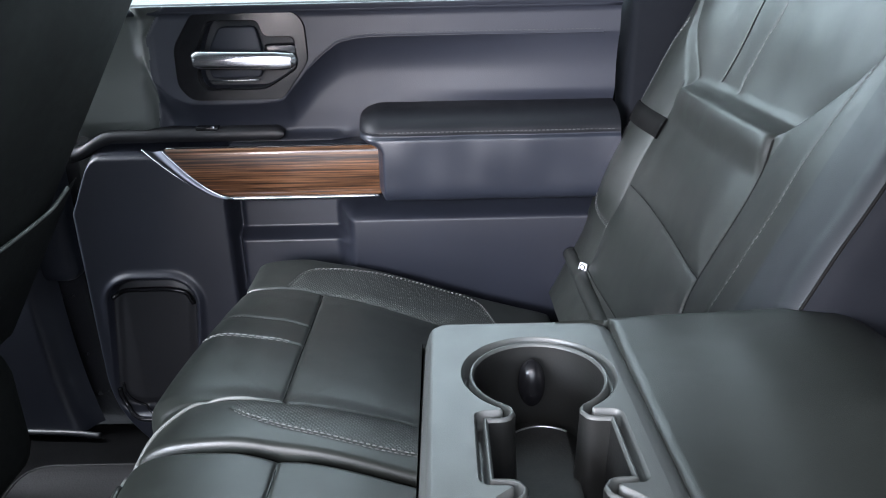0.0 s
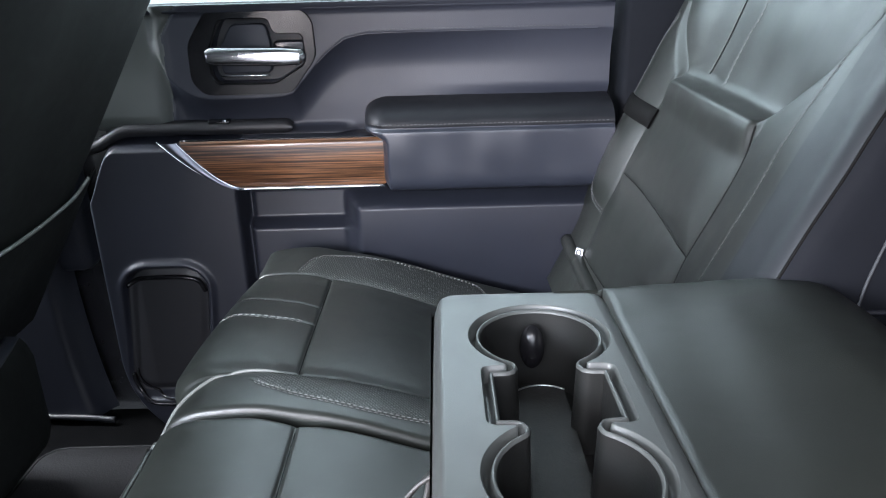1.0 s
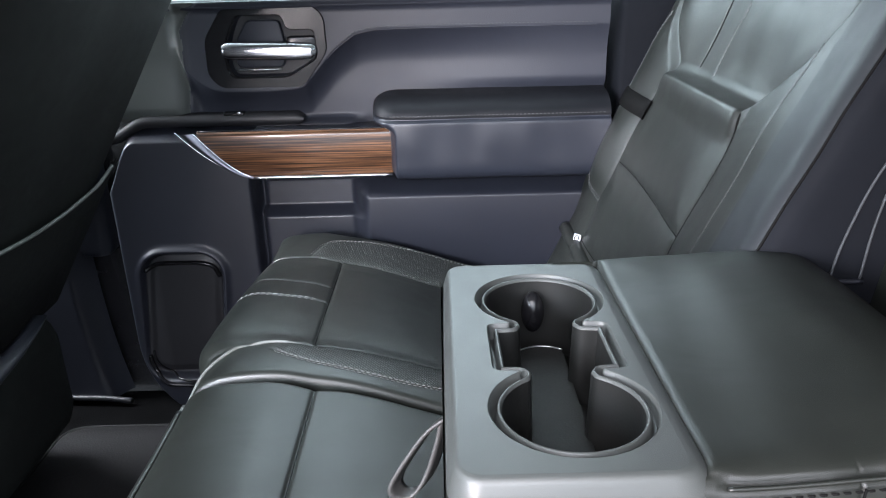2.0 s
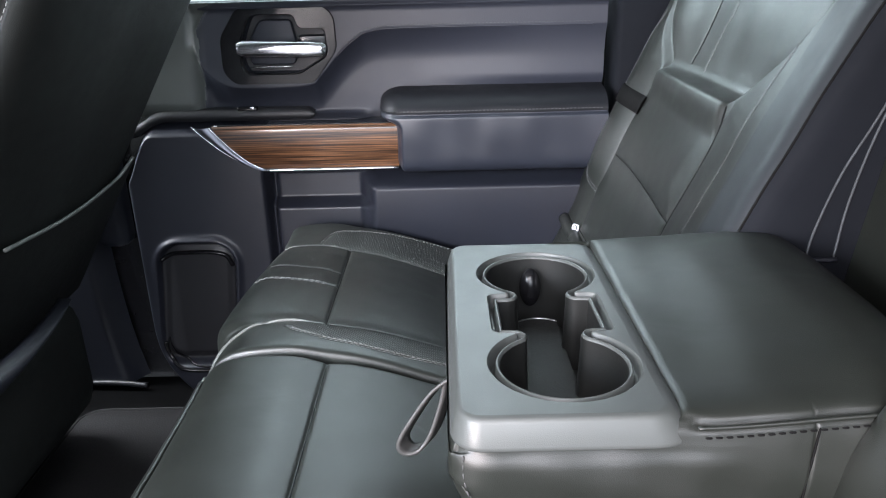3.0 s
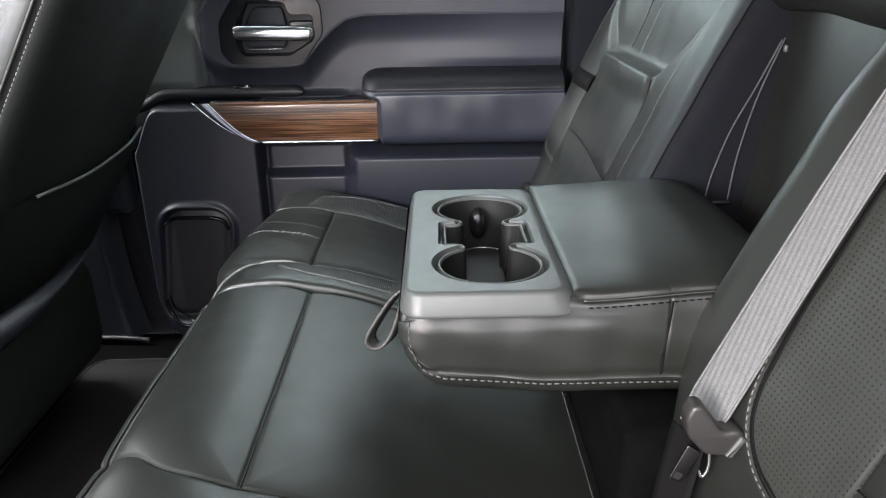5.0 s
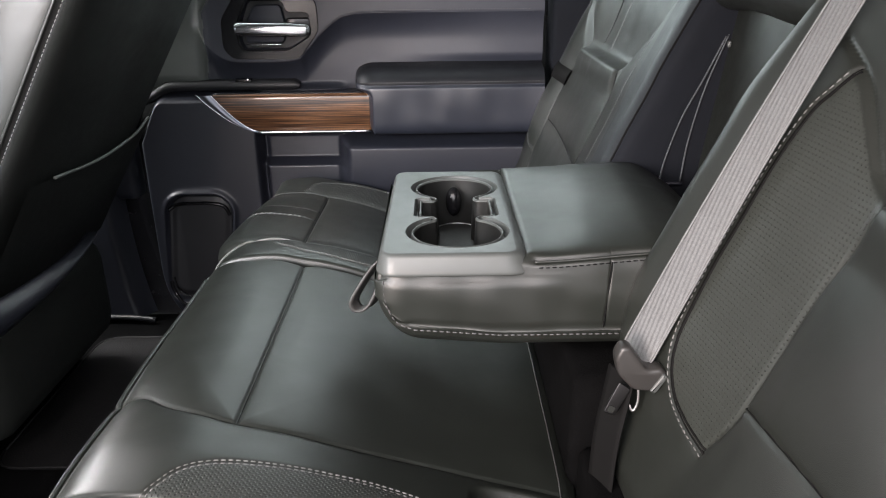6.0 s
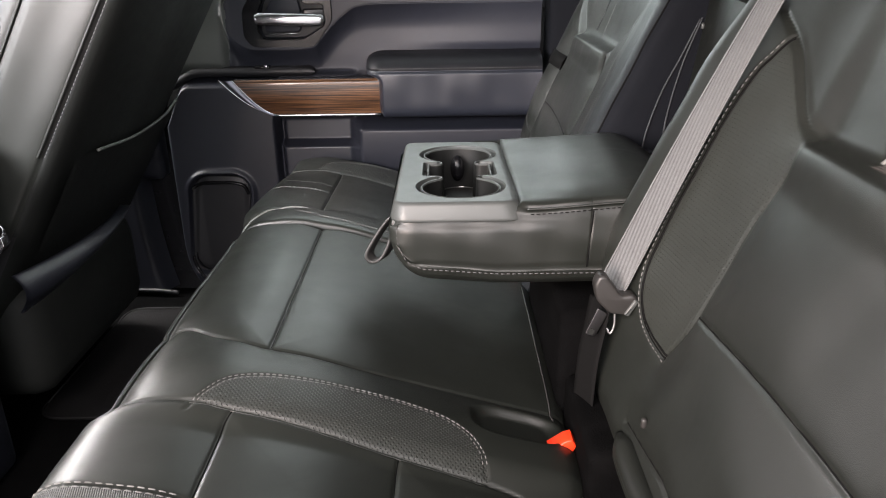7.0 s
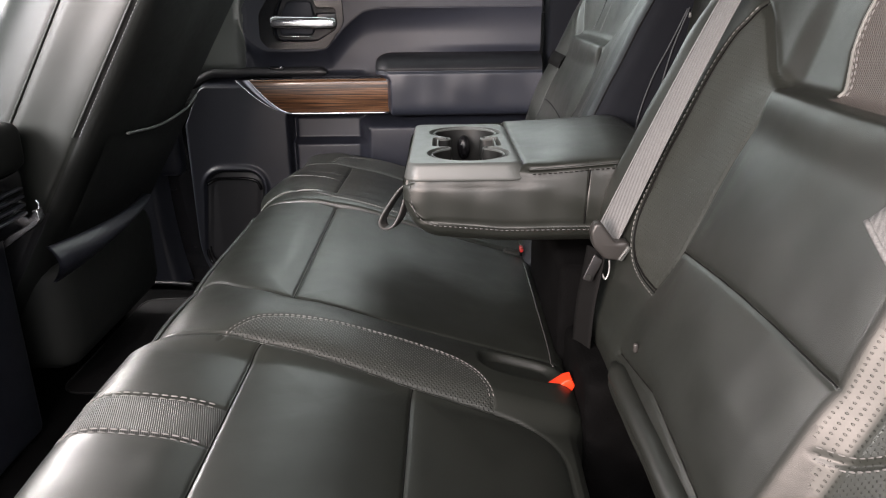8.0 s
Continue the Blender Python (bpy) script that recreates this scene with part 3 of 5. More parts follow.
zz = np.linspace(0, 1, 24)
xx = np.linspace(0, 1, 90)
T, S = np.meshgrid(zz, xx, indexing="ij")
WX = inlay_left(T) + (-0.091 - inlay_left(T)) * S
WZ = 0.480 + 0.082 * T
WY = 0.789 - 0.012 * T - 0.006 * np.sin(math.pi * T) + 0.006 * smooth(T, 0.94, 1.0)
plain_sheet("wood_inlay", np.stack([WX, WY, WZ], -1), WOOD, door, "glossy brown straight-grained wood", flip=True)
rounded_box("inlay_backing", (-0.335, 0.797, 0.480), (-0.093, 0.85, 0.562), 0.004, HARD, door)
tt = np.linspace(0, 1, 40)
inner_line = np.array([(inlay_left(t) - 0.0005, 0.480 + 0.082 * t) for t in tt])
width = 0.006 + 0.030 * tt ** 1.2
outer_line = inner_line + np.stack([-width, -0.004 * (1 - tt) - 0.006 * np.sin(math.pi * tt)], 1)
ws = np.linspace(0, 1, 7)
CP = np.array([[(i[0] + (o[0] - i[0]) * w, 0.783 - 0.012 * t - 0.006 * math.sin(math.pi * w) + 0.012 * w ** 3, i[1] + (o[1] - i[1]) * w) for w in ws] for t, i, o in zip(tt, inner_line, outer_line)])
chrome = plain_sheet("chrome_strip", CP, SATIN, door, "bright chrome edging")
tube("outer_edge", CP[:, -1] + np.array([0, -0.001, 0]), 0.0014, CHROME, chrome, sides=6)
tube("inner_edge", CP[:, 0] + np.array([0, -0.001, 0]), 0.0016, CHROME, chrome, sides=6)
tube("lower_edge", [(x, 0.785, 0.4775) for x in np.linspace(-0.345, -0.093, 20)], 0.0032, CHROME, chrome, sides=8)
tube("upper_edge", [(x, 0.7835, 0.5625) for x in np.linspace(-0.428, -0.093, 20)], 0.0016, GLOSS, chrome, sides=6)

SH = np.linspace(-0.60, -0.247, 60)
sp = []
for x in SH:
    drop = 0.030 * smooth(x, -0.52, -0.60) ** 1.3
    end = 1 - smooth(x, -0.262, -0.247) ** 2
    sp.append([(x, yy - 0.004 * 0, 0.575 - drop + zz_ * (0.3 + 0.7 * end)) for yy, zz_ in ((0.850, 0.012), (0.826, 0.012), (0.819, 0.009), (0.816, 0.002), (0.816, -0.010), (0.84, -0.013))])
shelf = plain_sheet("switch_shelf", np.array(sp), DARK, door, "black switch shelf", flip=True)
rounded_box("window_switch", (-0.390, 0.818, 0.580), (-0.352, 0.834, 0.589), 0.003, GLOSS, shelf, "black window switch")
rounded_box("switch_mark", (-0.364, 0.8165, 0.5850), (-0.358, 0.820, 0.5900), 0.0008, CHROME, shelf)

# padded armrest
prof = spline([(0.830, 0.470), (0.790, 0.470), (0.765, 0.474), (0.7515, 0.488), (0.748, 0.525), (0.7475, 0.568), (0.7500, 0.579), (0.757, 0.594), (0.772, 0.606), (0.795, 0.614), (0.835, 0.619)], 6)
AX = np.r_[np.linspace(-0.124, -0.08, 24), np.linspace(-0.076, 0.284, 70)]
AP = []
for x in AX:
    k = np.clip((x + 0.124) / 0.042, 0, 1)
    f = math.sqrt(max(0.0, 1 - (1 - k) ** 2))
    AP.append([(x, 0.833 + (y - 0.833) * (0.25 + 0.75 * f), 0.545 + (z - 0.545) * (0.66 + 0.34 * f)) for y, z in prof])
AP = np.array(AP)
# the pad's nose overhangs the face below it
AP[:, :, 0] += 0.026 * smooth(AP[:, :, 2], 0.574, 0.556) * (1 - smooth(AP[:, :, 0], -0.124, -0.07))
d_seam = np.abs(AP[:, :, 2] - 0.580)
AP[:, :, 1] += 0.0035 * np.exp(-(d_seam / 0.0025) ** 2) * (AP[:, :, 1] < 0.80)
AP[:, :, 1] += 0.0012 * ripple(AP[:, :, 0], AP[:, :, 2])
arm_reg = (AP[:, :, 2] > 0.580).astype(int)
sheet({0: ("armrest_face", PAD, ""), 1: ("armrest_pad", PAD_SHADED, "padded vinyl armrest top, darkened for its shade")}, AP, arm_reg, door, flip=False)
row = np.array([(x, 0.7468 + 0.03 * (1 - smooth(x, -0.124, -0.098)), 0.5835) for x in np.linspace(-0.108, 0.28, 120)])
stitches("stitching", row + np.array([0, 0.0035, 0.0035]), np.tile((0, -0.9, 0.4), (len(row), 1)), THREAD_DARK, door)

# window in the far door
win = thing("window_1", "clear side window above the far door trim", "window", kind="structure", at=(-0.2, 0.875, 0.78))
pane = rounded_box("pane", (-0.80, 0.872, 0.74), (0.31, 0.877, 1.20), 0.0, glass_m, win)
pane.visible_shadow = False

# ---- rear bench cushions ----
PROFILE = spline([(-0.238, 0.15), (-0.262, 0.23), (-0.284, 0.31), (-0.2915, 0.348), (-0.2900, 0.377), (-0.2790, 0.3930), (-0.250, 0.4040), (-0.195, 0.4065), (-0.155, 0.399),
                  (-0.10, 0.387), (0.0, 0.353), (0.10, 0.322), (0.17, 0.302), (0.192, 0.292), (0.202, 0.270), (0.204, 0.20)], 30)
pd = np.r_[0, np.cumsum(np.linalg.norm(np.diff(PROFILE, axis=0), axis=1))]
top0 = int(np.argmin(np.abs(PROFILE[:, 0] + 0.155) + 10 * (PROFILE[:, 1] < 0.38)))
PQ = pd - pd[top0]
PT = np.gradient(PROFILE, axis=0)
PT /= np.linalg.norm(PT, axis=1)[:, None]

N_LINE = spline([(-0.30, 0.312), (-0.12, 0.318), (0, 0.328), (0.12, 0.337), (0.262, 0.346), (0.315, 0.360), (0.342, 0.392), (0.346, 0.44), (0.346, 0.49)], 6)
ARC = spline([(-0.041, 0.333), (-0.038, 0.309), (-0.023, 0.288), (0.001, 0.276), (0.043, 0.270), (0.097, 0.263), (0.154, 0.260), (0.205, 0.268), (0.238, 0.285), (0.256, 0.311), (0.265, 0.340)], 6)
FAR_ARC_IN = spline([(-0.056, 0.302), (-0.040, 0.288), (-0.014, 0.278), (0.034, 0.270), (0.079, 0.268), (0.124, 0.272), (0.20, 0.282), (0.243, 0.296), (0.262, 0.340)], 6)
FAR_ARC_OUT = spline([(-0.053, 0.664), (-0.047, 0.682), (-0.034, 0.716), (0.004, 0.742), (0.079, 0.754), (0.169, 0.756), (0.228, 0.748), (0.250, 0.70), (0.262, 0.662)], 6)
MIRROR = 0.98


def mirrored(line):
    return [(a, MIRROR - b) for a, b in line]


BOLSTER_LINE = spline([(-0.150, 0.150), (-0.107, 0.160), (-0.065, 0.188), (0.0, 0.205), (0.10, 0.207), (0.22, 0.203), (0.40, 0.203)], 6)
CROSS_A = [(0.0, 0.328), (0.0, MIRROR - 0.328)]
CROSS_B = [(0.170, 0.340), (0.170, MIRROR - 0.340)]
CENTRE_SEAM = [(0.004, -0.205), (0.004, 0.203)]
BANDS = {-1: ([(-0.30, 0.442), (-0.002, 0.450)], [(-0.30, 0.502), (-0.002, 0.510)]), 1: ([(-0.30, 0.500), (-0.11, 0.494), (-0.05, 0.480), (-0.002, 0.478)], [(-0.30, 0.562), (-0.11, 0.558), (-0.05, 0.544), (-0.002, 0.539)])}
SEAMS = [N_LINE, mirrored(N_LINE), CROSS_A, CROSS_B, CENTRE_SEAM, BOLSTER_LINE]
ARCS = {-1: (ARC, mirrored(ARC)), 1: (FAR_ARC_IN, FAR_ARC_OUT)}


def cushion(q, y, side):
    """A place on a bench cushion: q along its profile from the cross seam, y across; side -1 is the near seat."""
    v = -y if side < 0 else y + 0.025
    x, z = np.interp(q, PQ, PROFILE[:, 0]), np.interp(q, PQ, PROFILE[:, 1])
    tx, tz = np.interp(q, PQ, PT[:, 0]), np.interp(q, PQ, PT[:, 1])
    nx, nz = -tz, tx
    d = np.full(q.shape, 9.0)
    for s in SEAMS:
        d = np.minimum(d, seg_distance(q, v, s))
    e = np.full(q.shape, 9.0)
    for s in ARCS[side] + BANDS[side]:
        e = np.minimum(e, seg_distance(q, v, s))
    h = 0.0020 * (1 - np.exp(-d / 0.012)) + 0.004 * (1 - np.exp(-d / 0.06)) - 0.0026 * np.exp(-(d / 0.0016) ** 2)
    h -= 0.0016 * np.exp(-(e / 0.0024) ** 2)
    insert = smooth(v, 0.315, 0.36) * smooth(MIRROR - v, 0.315, 0.36)
    h -= (0.013 if side < 0 else 0.006) * insert * smooth(q, -0.16, -0.02)
    h += 0.004 * np.exp(-((v - 0.275) / 0.05) ** 2) * smooth(q, -0.14, 0.02)
    h += 0.0005 * ripple(q, v) * smooth(d, 0.0, 0.03)
    # the buckle's slot
    if side < 0:
        sl = (np.abs((q - 0.303) / 0.052) ** 3 + np.abs((y + 0.246) / 0.029) ** 3) ** (1 / 3)
        h -= 0.011 * smooth(sl, 1.12, 0.78)
    h -= (0.026 if side > 0 else 0.008) * smooth(v, 0.30, 0.75)
    # the seat proper stands further forward than the narrow middle part
    fwd = smooth(v, 0.30, 0.345) * smooth(q, 0.12, -0.02)
    x = x - fwd * (0.013 + (0.009 if side < 0 else 0.008) * smooth(q, 0.0, -0.12))
    return np.stack([x + nx * h, y + 0 * q, z + nz * h], -1)


def cushion_sheet(side, y0, y1):
    step = 0.0021
    q = np.arange(-0.30, PQ[-1] - 0.01, step)
    y = np.arange(y0, y1 + 1e-6, step)
    y = np.r_[np.full(3, y[0]), y, np.full(3, y[-1])]
    Q, Y = np.meshgrid(q, y, indexing="ij")
    P = cushion(Q, Y, side)
    d = np.minimum(Y - y0, y1 - Y)
    r = 0.009
    drop = np.where(d < r, r - np.sqrt(np.maximum(0, r * r - (r - np.minimum(d, r)) ** 2)), 0)
    extra = np.zeros(len(y))
    extra[:3] = (0.075, 0.05, 0.02)
    extra[-3:] = (0.02, 0.05, 0.075)
    drop = drop + extra[None, :]
    tx, tz = np.interp(Q, PQ, PT[:, 0]), np.interp(Q, PQ, PT[:, 1])
    P[..., 0] += tz * drop
    P[..., 2] -= tx * drop
    return Q, Y, P


def cushion_rows(line, side, parent, name="stitching", twin=0.0, mat=None, trim=(0.0, 1.0), label="", spacing=(0.0045, 0.0022)):
    line = resample(np.array(line), 0.003)
    n = len(line)
    line = line[int(n * trim[0]):int(n * trim[1])]
    t = np.gradient(line, axis=0)
    t /= np.linalg.norm(t, axis=1)[:, None] + 1e-9
    for off in ((-twin, twin) if twin else (0.0,)):
        l2 = line + off * np.stack([-t[:, 1], t[:, 0]], 1)
        y = -l2[:, 1] if side < 0 else l2[:, 1] - 0.025
        P = cushion(l2[:, 0], y, side)
        A = cushion(l2[:, 0] + 0.004, y, side) - P
        B = cushion(l2[:, 0], y + 0.004, side) - P
        nm = np.cross(A, B)
        nm /= np.linalg.norm(nm, axis=1)[:, None] + 1e-9
        nm *= np.where(nm[:, 2:] < 0, -1, 1)
        stitches(name, P + nm * 0.0003, nm, mat or THREAD, parent, label, length=spacing[0], gap=spacing[1])


def arc_inside(q, v, arc):
    a = np.asarray(arc)
    k = np.interp(q, a[:, 0], a[:, 1])
    far_from_door = a[:, 1].mean() < 0.49
    return ((v > k) if far_from_door else (v < k)) & (q > a[0, 0] + 0.002) & (q < a[-1, 0])


def cushion_regions(Q, Y, side):
    v = -Y if side < 0 else Y + 0.025
    nl = np.interp(Q, N_LINE[:40, 0], N_LINE[:40, 1])
    R = np.zeros(Q.shape, int)
    centre = v < 0.203
    R[centre & (Q < 0)] = 1
    R[centre & (Q >= 0)] = 2
    ins = (v > nl) & (MIRROR - v > nl) & (Q < 0.346)
    R[ins & (Q < 0)] = 3
    R[ins & (Q < 0) & (v > BANDS[side][0][1][1]) & (v < BANDS[side][1][1][1])] = 4
    R[ins & (Q >= 0) & (Q < 0.170)] = 5
    R[ins & (Q >= 0.170)] = 6
    R[~ins & ~centre & (v > 0.49)] = 7
    R[~ins & (v < 0.49) & arc_inside(Q, v, ARCS[side][0])] = 8
    R[~ins & (v > 0.49) & arc_inside(Q, v, ARCS[side][1])] = 9
    return R


CUSHION_PARTS = {0: ("inner_bolster", LEATHER, ""), 1: ("front_panel", LEATHER, ""), 2: ("seat_panel", LEATHER, ""), 3: ("front_panel", LEATHER, ""),
                 4: ("ribbed_band", RIB, "ribbed dark fabric band"), 5: ("seat_panel", LEATHER, ""), 6: ("seat_panel", LEATHER, ""), 7: ("outer_bolster", LEATHER, ""),
                 8: ("perforated_insert", PERF, "perforated dark leather"), 9: ("perforated_insert", PERF, "perforated dark leather")}

near_cushion = thing("seat_cushion", "dark leather bench cushion with stitched seams, under the folded armrest", "seat cushion", group="rear bench", at=(-0.04, -0.3, 0.0))
Q, Y, P = cushion_sheet(-1, -0.80, 0.209)
sheet(CUSHION_PARTS, P, cushion_regions(Q, Y, -1), near_cushion)
far_cushion = thing("seat_cushion", "dark leather bench cushion with white-stitched bands beside the door", "seat cushion", group="rear bench", at=(-0.04, 0.48, 0.0))
Q, Y, P = cushion_sheet(1, 0.217, 0.745)
far_parts = dict(CUSHION_PARTS)
far_parts[4] = ("stitched_band", LEATHER, "")
sheet(far_parts, P, cushion_regions(Q, Y, 1), far_cushion)
for side, parent in ((-1, near_cushion), (1, far_cushion)):
    cushion_rows(ARCS[side][0], side, parent, twin=0.0024, label="pale thread", trim=(0.02, 0.985))
    cushion_rows(ARCS[side][1], side, parent, twin=0.0024, trim=(0.02, 0.985))
    cushion_rows(BANDS[side][0], side, parent, twin=0.0030, trim=(0.35, 0.99), spacing=(0.0065, 0.0028))
    cushion_rows(BANDS[side][1], side, parent, twin=0.0030 if side < 0 else 0.0, mat=THREAD if side < 0 else THREAD_DARK, trim=(0.35, 0.99), spacing=(0.0065, 0.0028) if side < 0 else (0.0035, 0.0025))


def cushion_line(q, y, side, out):
    q, y = np.asarray(q, float), np.asarray(y, float)
    P = cushion(q, y, side)
    tx, tz = np.interp(q, PQ, PT[:, 0]), np.interp(q, PQ, PT[:, 1])
    return P + np.stack([-tz, 0 * q, tx], -1) * out


yy = np.linspace(0.206, -0.318, 90)
tube("piping", cushion_line(-0.146 + 0 * yy, yy, -1, 0.0020), 0.0022, PIPING, near_cushion, "grey piping, gleam in its pale colour")
pp = spline([(-0.004, 0.302), (-0.06, 0.300), (-0.10, 0.288), (-0.128, 0.262), (-0.142, 0.235), (-0.150, 0.2185), (-0.19, 0.2175)], 10)
tube("piping", cushion_line(pp[:, 0], pp[:, 1], 1, 0.0008), 0.0021, PIPING, far_cushion, "grey piping, gleam in its pale colour")
wy = np.linspace(0.190, -0.312, 60)
w_out = 0.003 + 0.004 * smooth(-wy, -0.15, 0.20)
welt = cushion(np.full(60, -0.143), wy, -1) + np.stack([-w_out, 0 * wy, 0 * wy], 1)
tube("front_welt", welt, 0.0030, LEATHER, near_cushion, "dark welt along the front edge", sides=10)
tube("welt_edge", welt + np.array([-0.0030, 0, -0.0012]), 0.0013, STRAP, near_cushion, "grey outer edge", sides=6)
qq = np.linspace(-0.146, 0.30, 90)
for side, parent, y_edge in ((-1, near_cushion, 0.199), (1, far_cushion, 0.227)):
    tube("edge_seam", cushion_line(qq, np.full(90, y_edge), side, -0.002), 0.0016, LEATHER, parent, sides=6)
for side, parent in ((-1, near_cushion), (1, far_cushion)):
    for line in (N_LINE, mirrored(N_LINE)):
        l2 = resample(np.array(line), 0.006)
        l2 = l2[(l2[:, 0] > -0.05) & (l2[:, 0] < 0.27)]
        tube("crescent_seam", cushion_line(l2[:, 0], -l2[:, 1] if side < 0 else l2[:, 1] - 0.025, side, 0.0002), 0.0014, LEATHER, parent, sides=8)
for side, parent in ((-1, near_cushion), (1, far_cushion)):
    for line in [CROSS_A, CROSS_B] + ([[(0.004, -0.195), (0.004, 0.203)], BOLSTER_LINE[BOLSTER_LINE[:, 0] < 0.31]] if side < 0 else []):
        l2 = resample(np.array(line), 0.006)
        tube("seam_line", cushion_line(l2[:, 0], -l2[:, 1] if side < 0 else np.minimum(l2[:, 1] - 0.025, 0.735), side, 0.0), 0.0012, SEAM, parent, sides=6)
# A grey tube paints in the highlight along the cushion's rear edge.
ye = np.linspace(0.165, -0.218, 60)
tube("rear_edge_glint", cushion_line(np.full(60, 0.352), ye, -1, 0.0006), 0.0011, STRAP, near_cushion, "grey line for the highlight on the rear edge", sides=6)
rounded_box("seat_base", (-0.22, -0.79, 0.0), (0.20, 0.20, 0.24), 0.02, HARD, near_cushion, "black plastic seat base")
rounded_box("seat_base", (-0.22, 0.225, 0.0), (0.20, 0.735, 0.24), 0.02, HARD, far_cushion, "black plastic seat base")

# ---- backrests ----
LEAN = 0.45
BN = np.array([-1.0, 0, LEAN]) / math.hypot(1, LEAN)
IN_LINE = spline([(0.340, 0.456), (0.355, 0.500), (0.352, 0.60), (0.362, 0.668), (0.352, 0.685), (0.32, 0.710), (0.285, 0.742), (0.255, 0.79), (0.24, 0.85)], 6)
IN_NEAR = spline([(0.340, 0.456), (0.355, 0.500), (0.352, 0.60), (0.362, 0.668), (0.357, 0.679), (0.333, 0.688), (0.303, 0.713), (0.270, 0.740), (0.225, 0.762)], 6)
INL = {1: ([0.24, 0.255, 0.285, 0.32, 0.352, 0.362, 0.6], [0.85, 0.79, 0.742, 0.710, 0.685, 0.676, 0.676]),
       -1: ([0.16, 0.225, 0.270, 0.303, 0.333, 0.357, 0.6], [0.79, 0.762, 0.740, 0.713, 0.688, 0.677, 0.676])}
ST_LINE = spline([(0.342, 0.456), (0.305, 0.459), (0.276, 0.467), (0.255, 0.490), (0.244, 0.540), (0.240, 0.625), (0.240, 0.701), (0.248, 0.725), (0.257, 0.745)], 6)
BACK_MIRROR = 1.012
FAR_ST = spline([(0.306, 0.40), (0.296, 0.50), (0.289, 0.60), (0.284, 0.68), (0.27, 0.75), (0.25, 0.82)], 8)
PAD_SEAM = spline([(0.355, 0.508), (0.460, 0.516), (0.559, 0.520), (0.654, 0.521)], 8)
PAD_LOW = [(0.340, 0.384), (0.45, 0.398), (0.60, 0.389), (0.67, 0.386)]
LOW_IN = [(0.340, 0.36), (0.340, 0.456)]
STRIP_A = spline([(0.533, 0.680), (0.537, 0.702), (0.530, 0.741), (0.513, 0.777), (0.48, 0.95)], 6)
STRIP_N = [(0.447, 0.682), (0.444, 0.691), (0.435, 0.704), (0.426, 0.719), (0.423, 0.740), (0.430, 0.775), (0.44, 0.95)]
OUT_ST = spline([(0.666, 0.480), (0.680, 0.487), (0.700, 0.503), (0.722, 0.526), (0.745, 0.565), (0.757, 0.62), (0.757, 0.70)], 6)
STRIP_B = [(0.590, 0.684), (0.585, 0.72), (0.57, 0.80), (0.56, 0.95)]


def b_mirror(line):
    return [(BACK_MIRROR - a, b) for a, b in line]


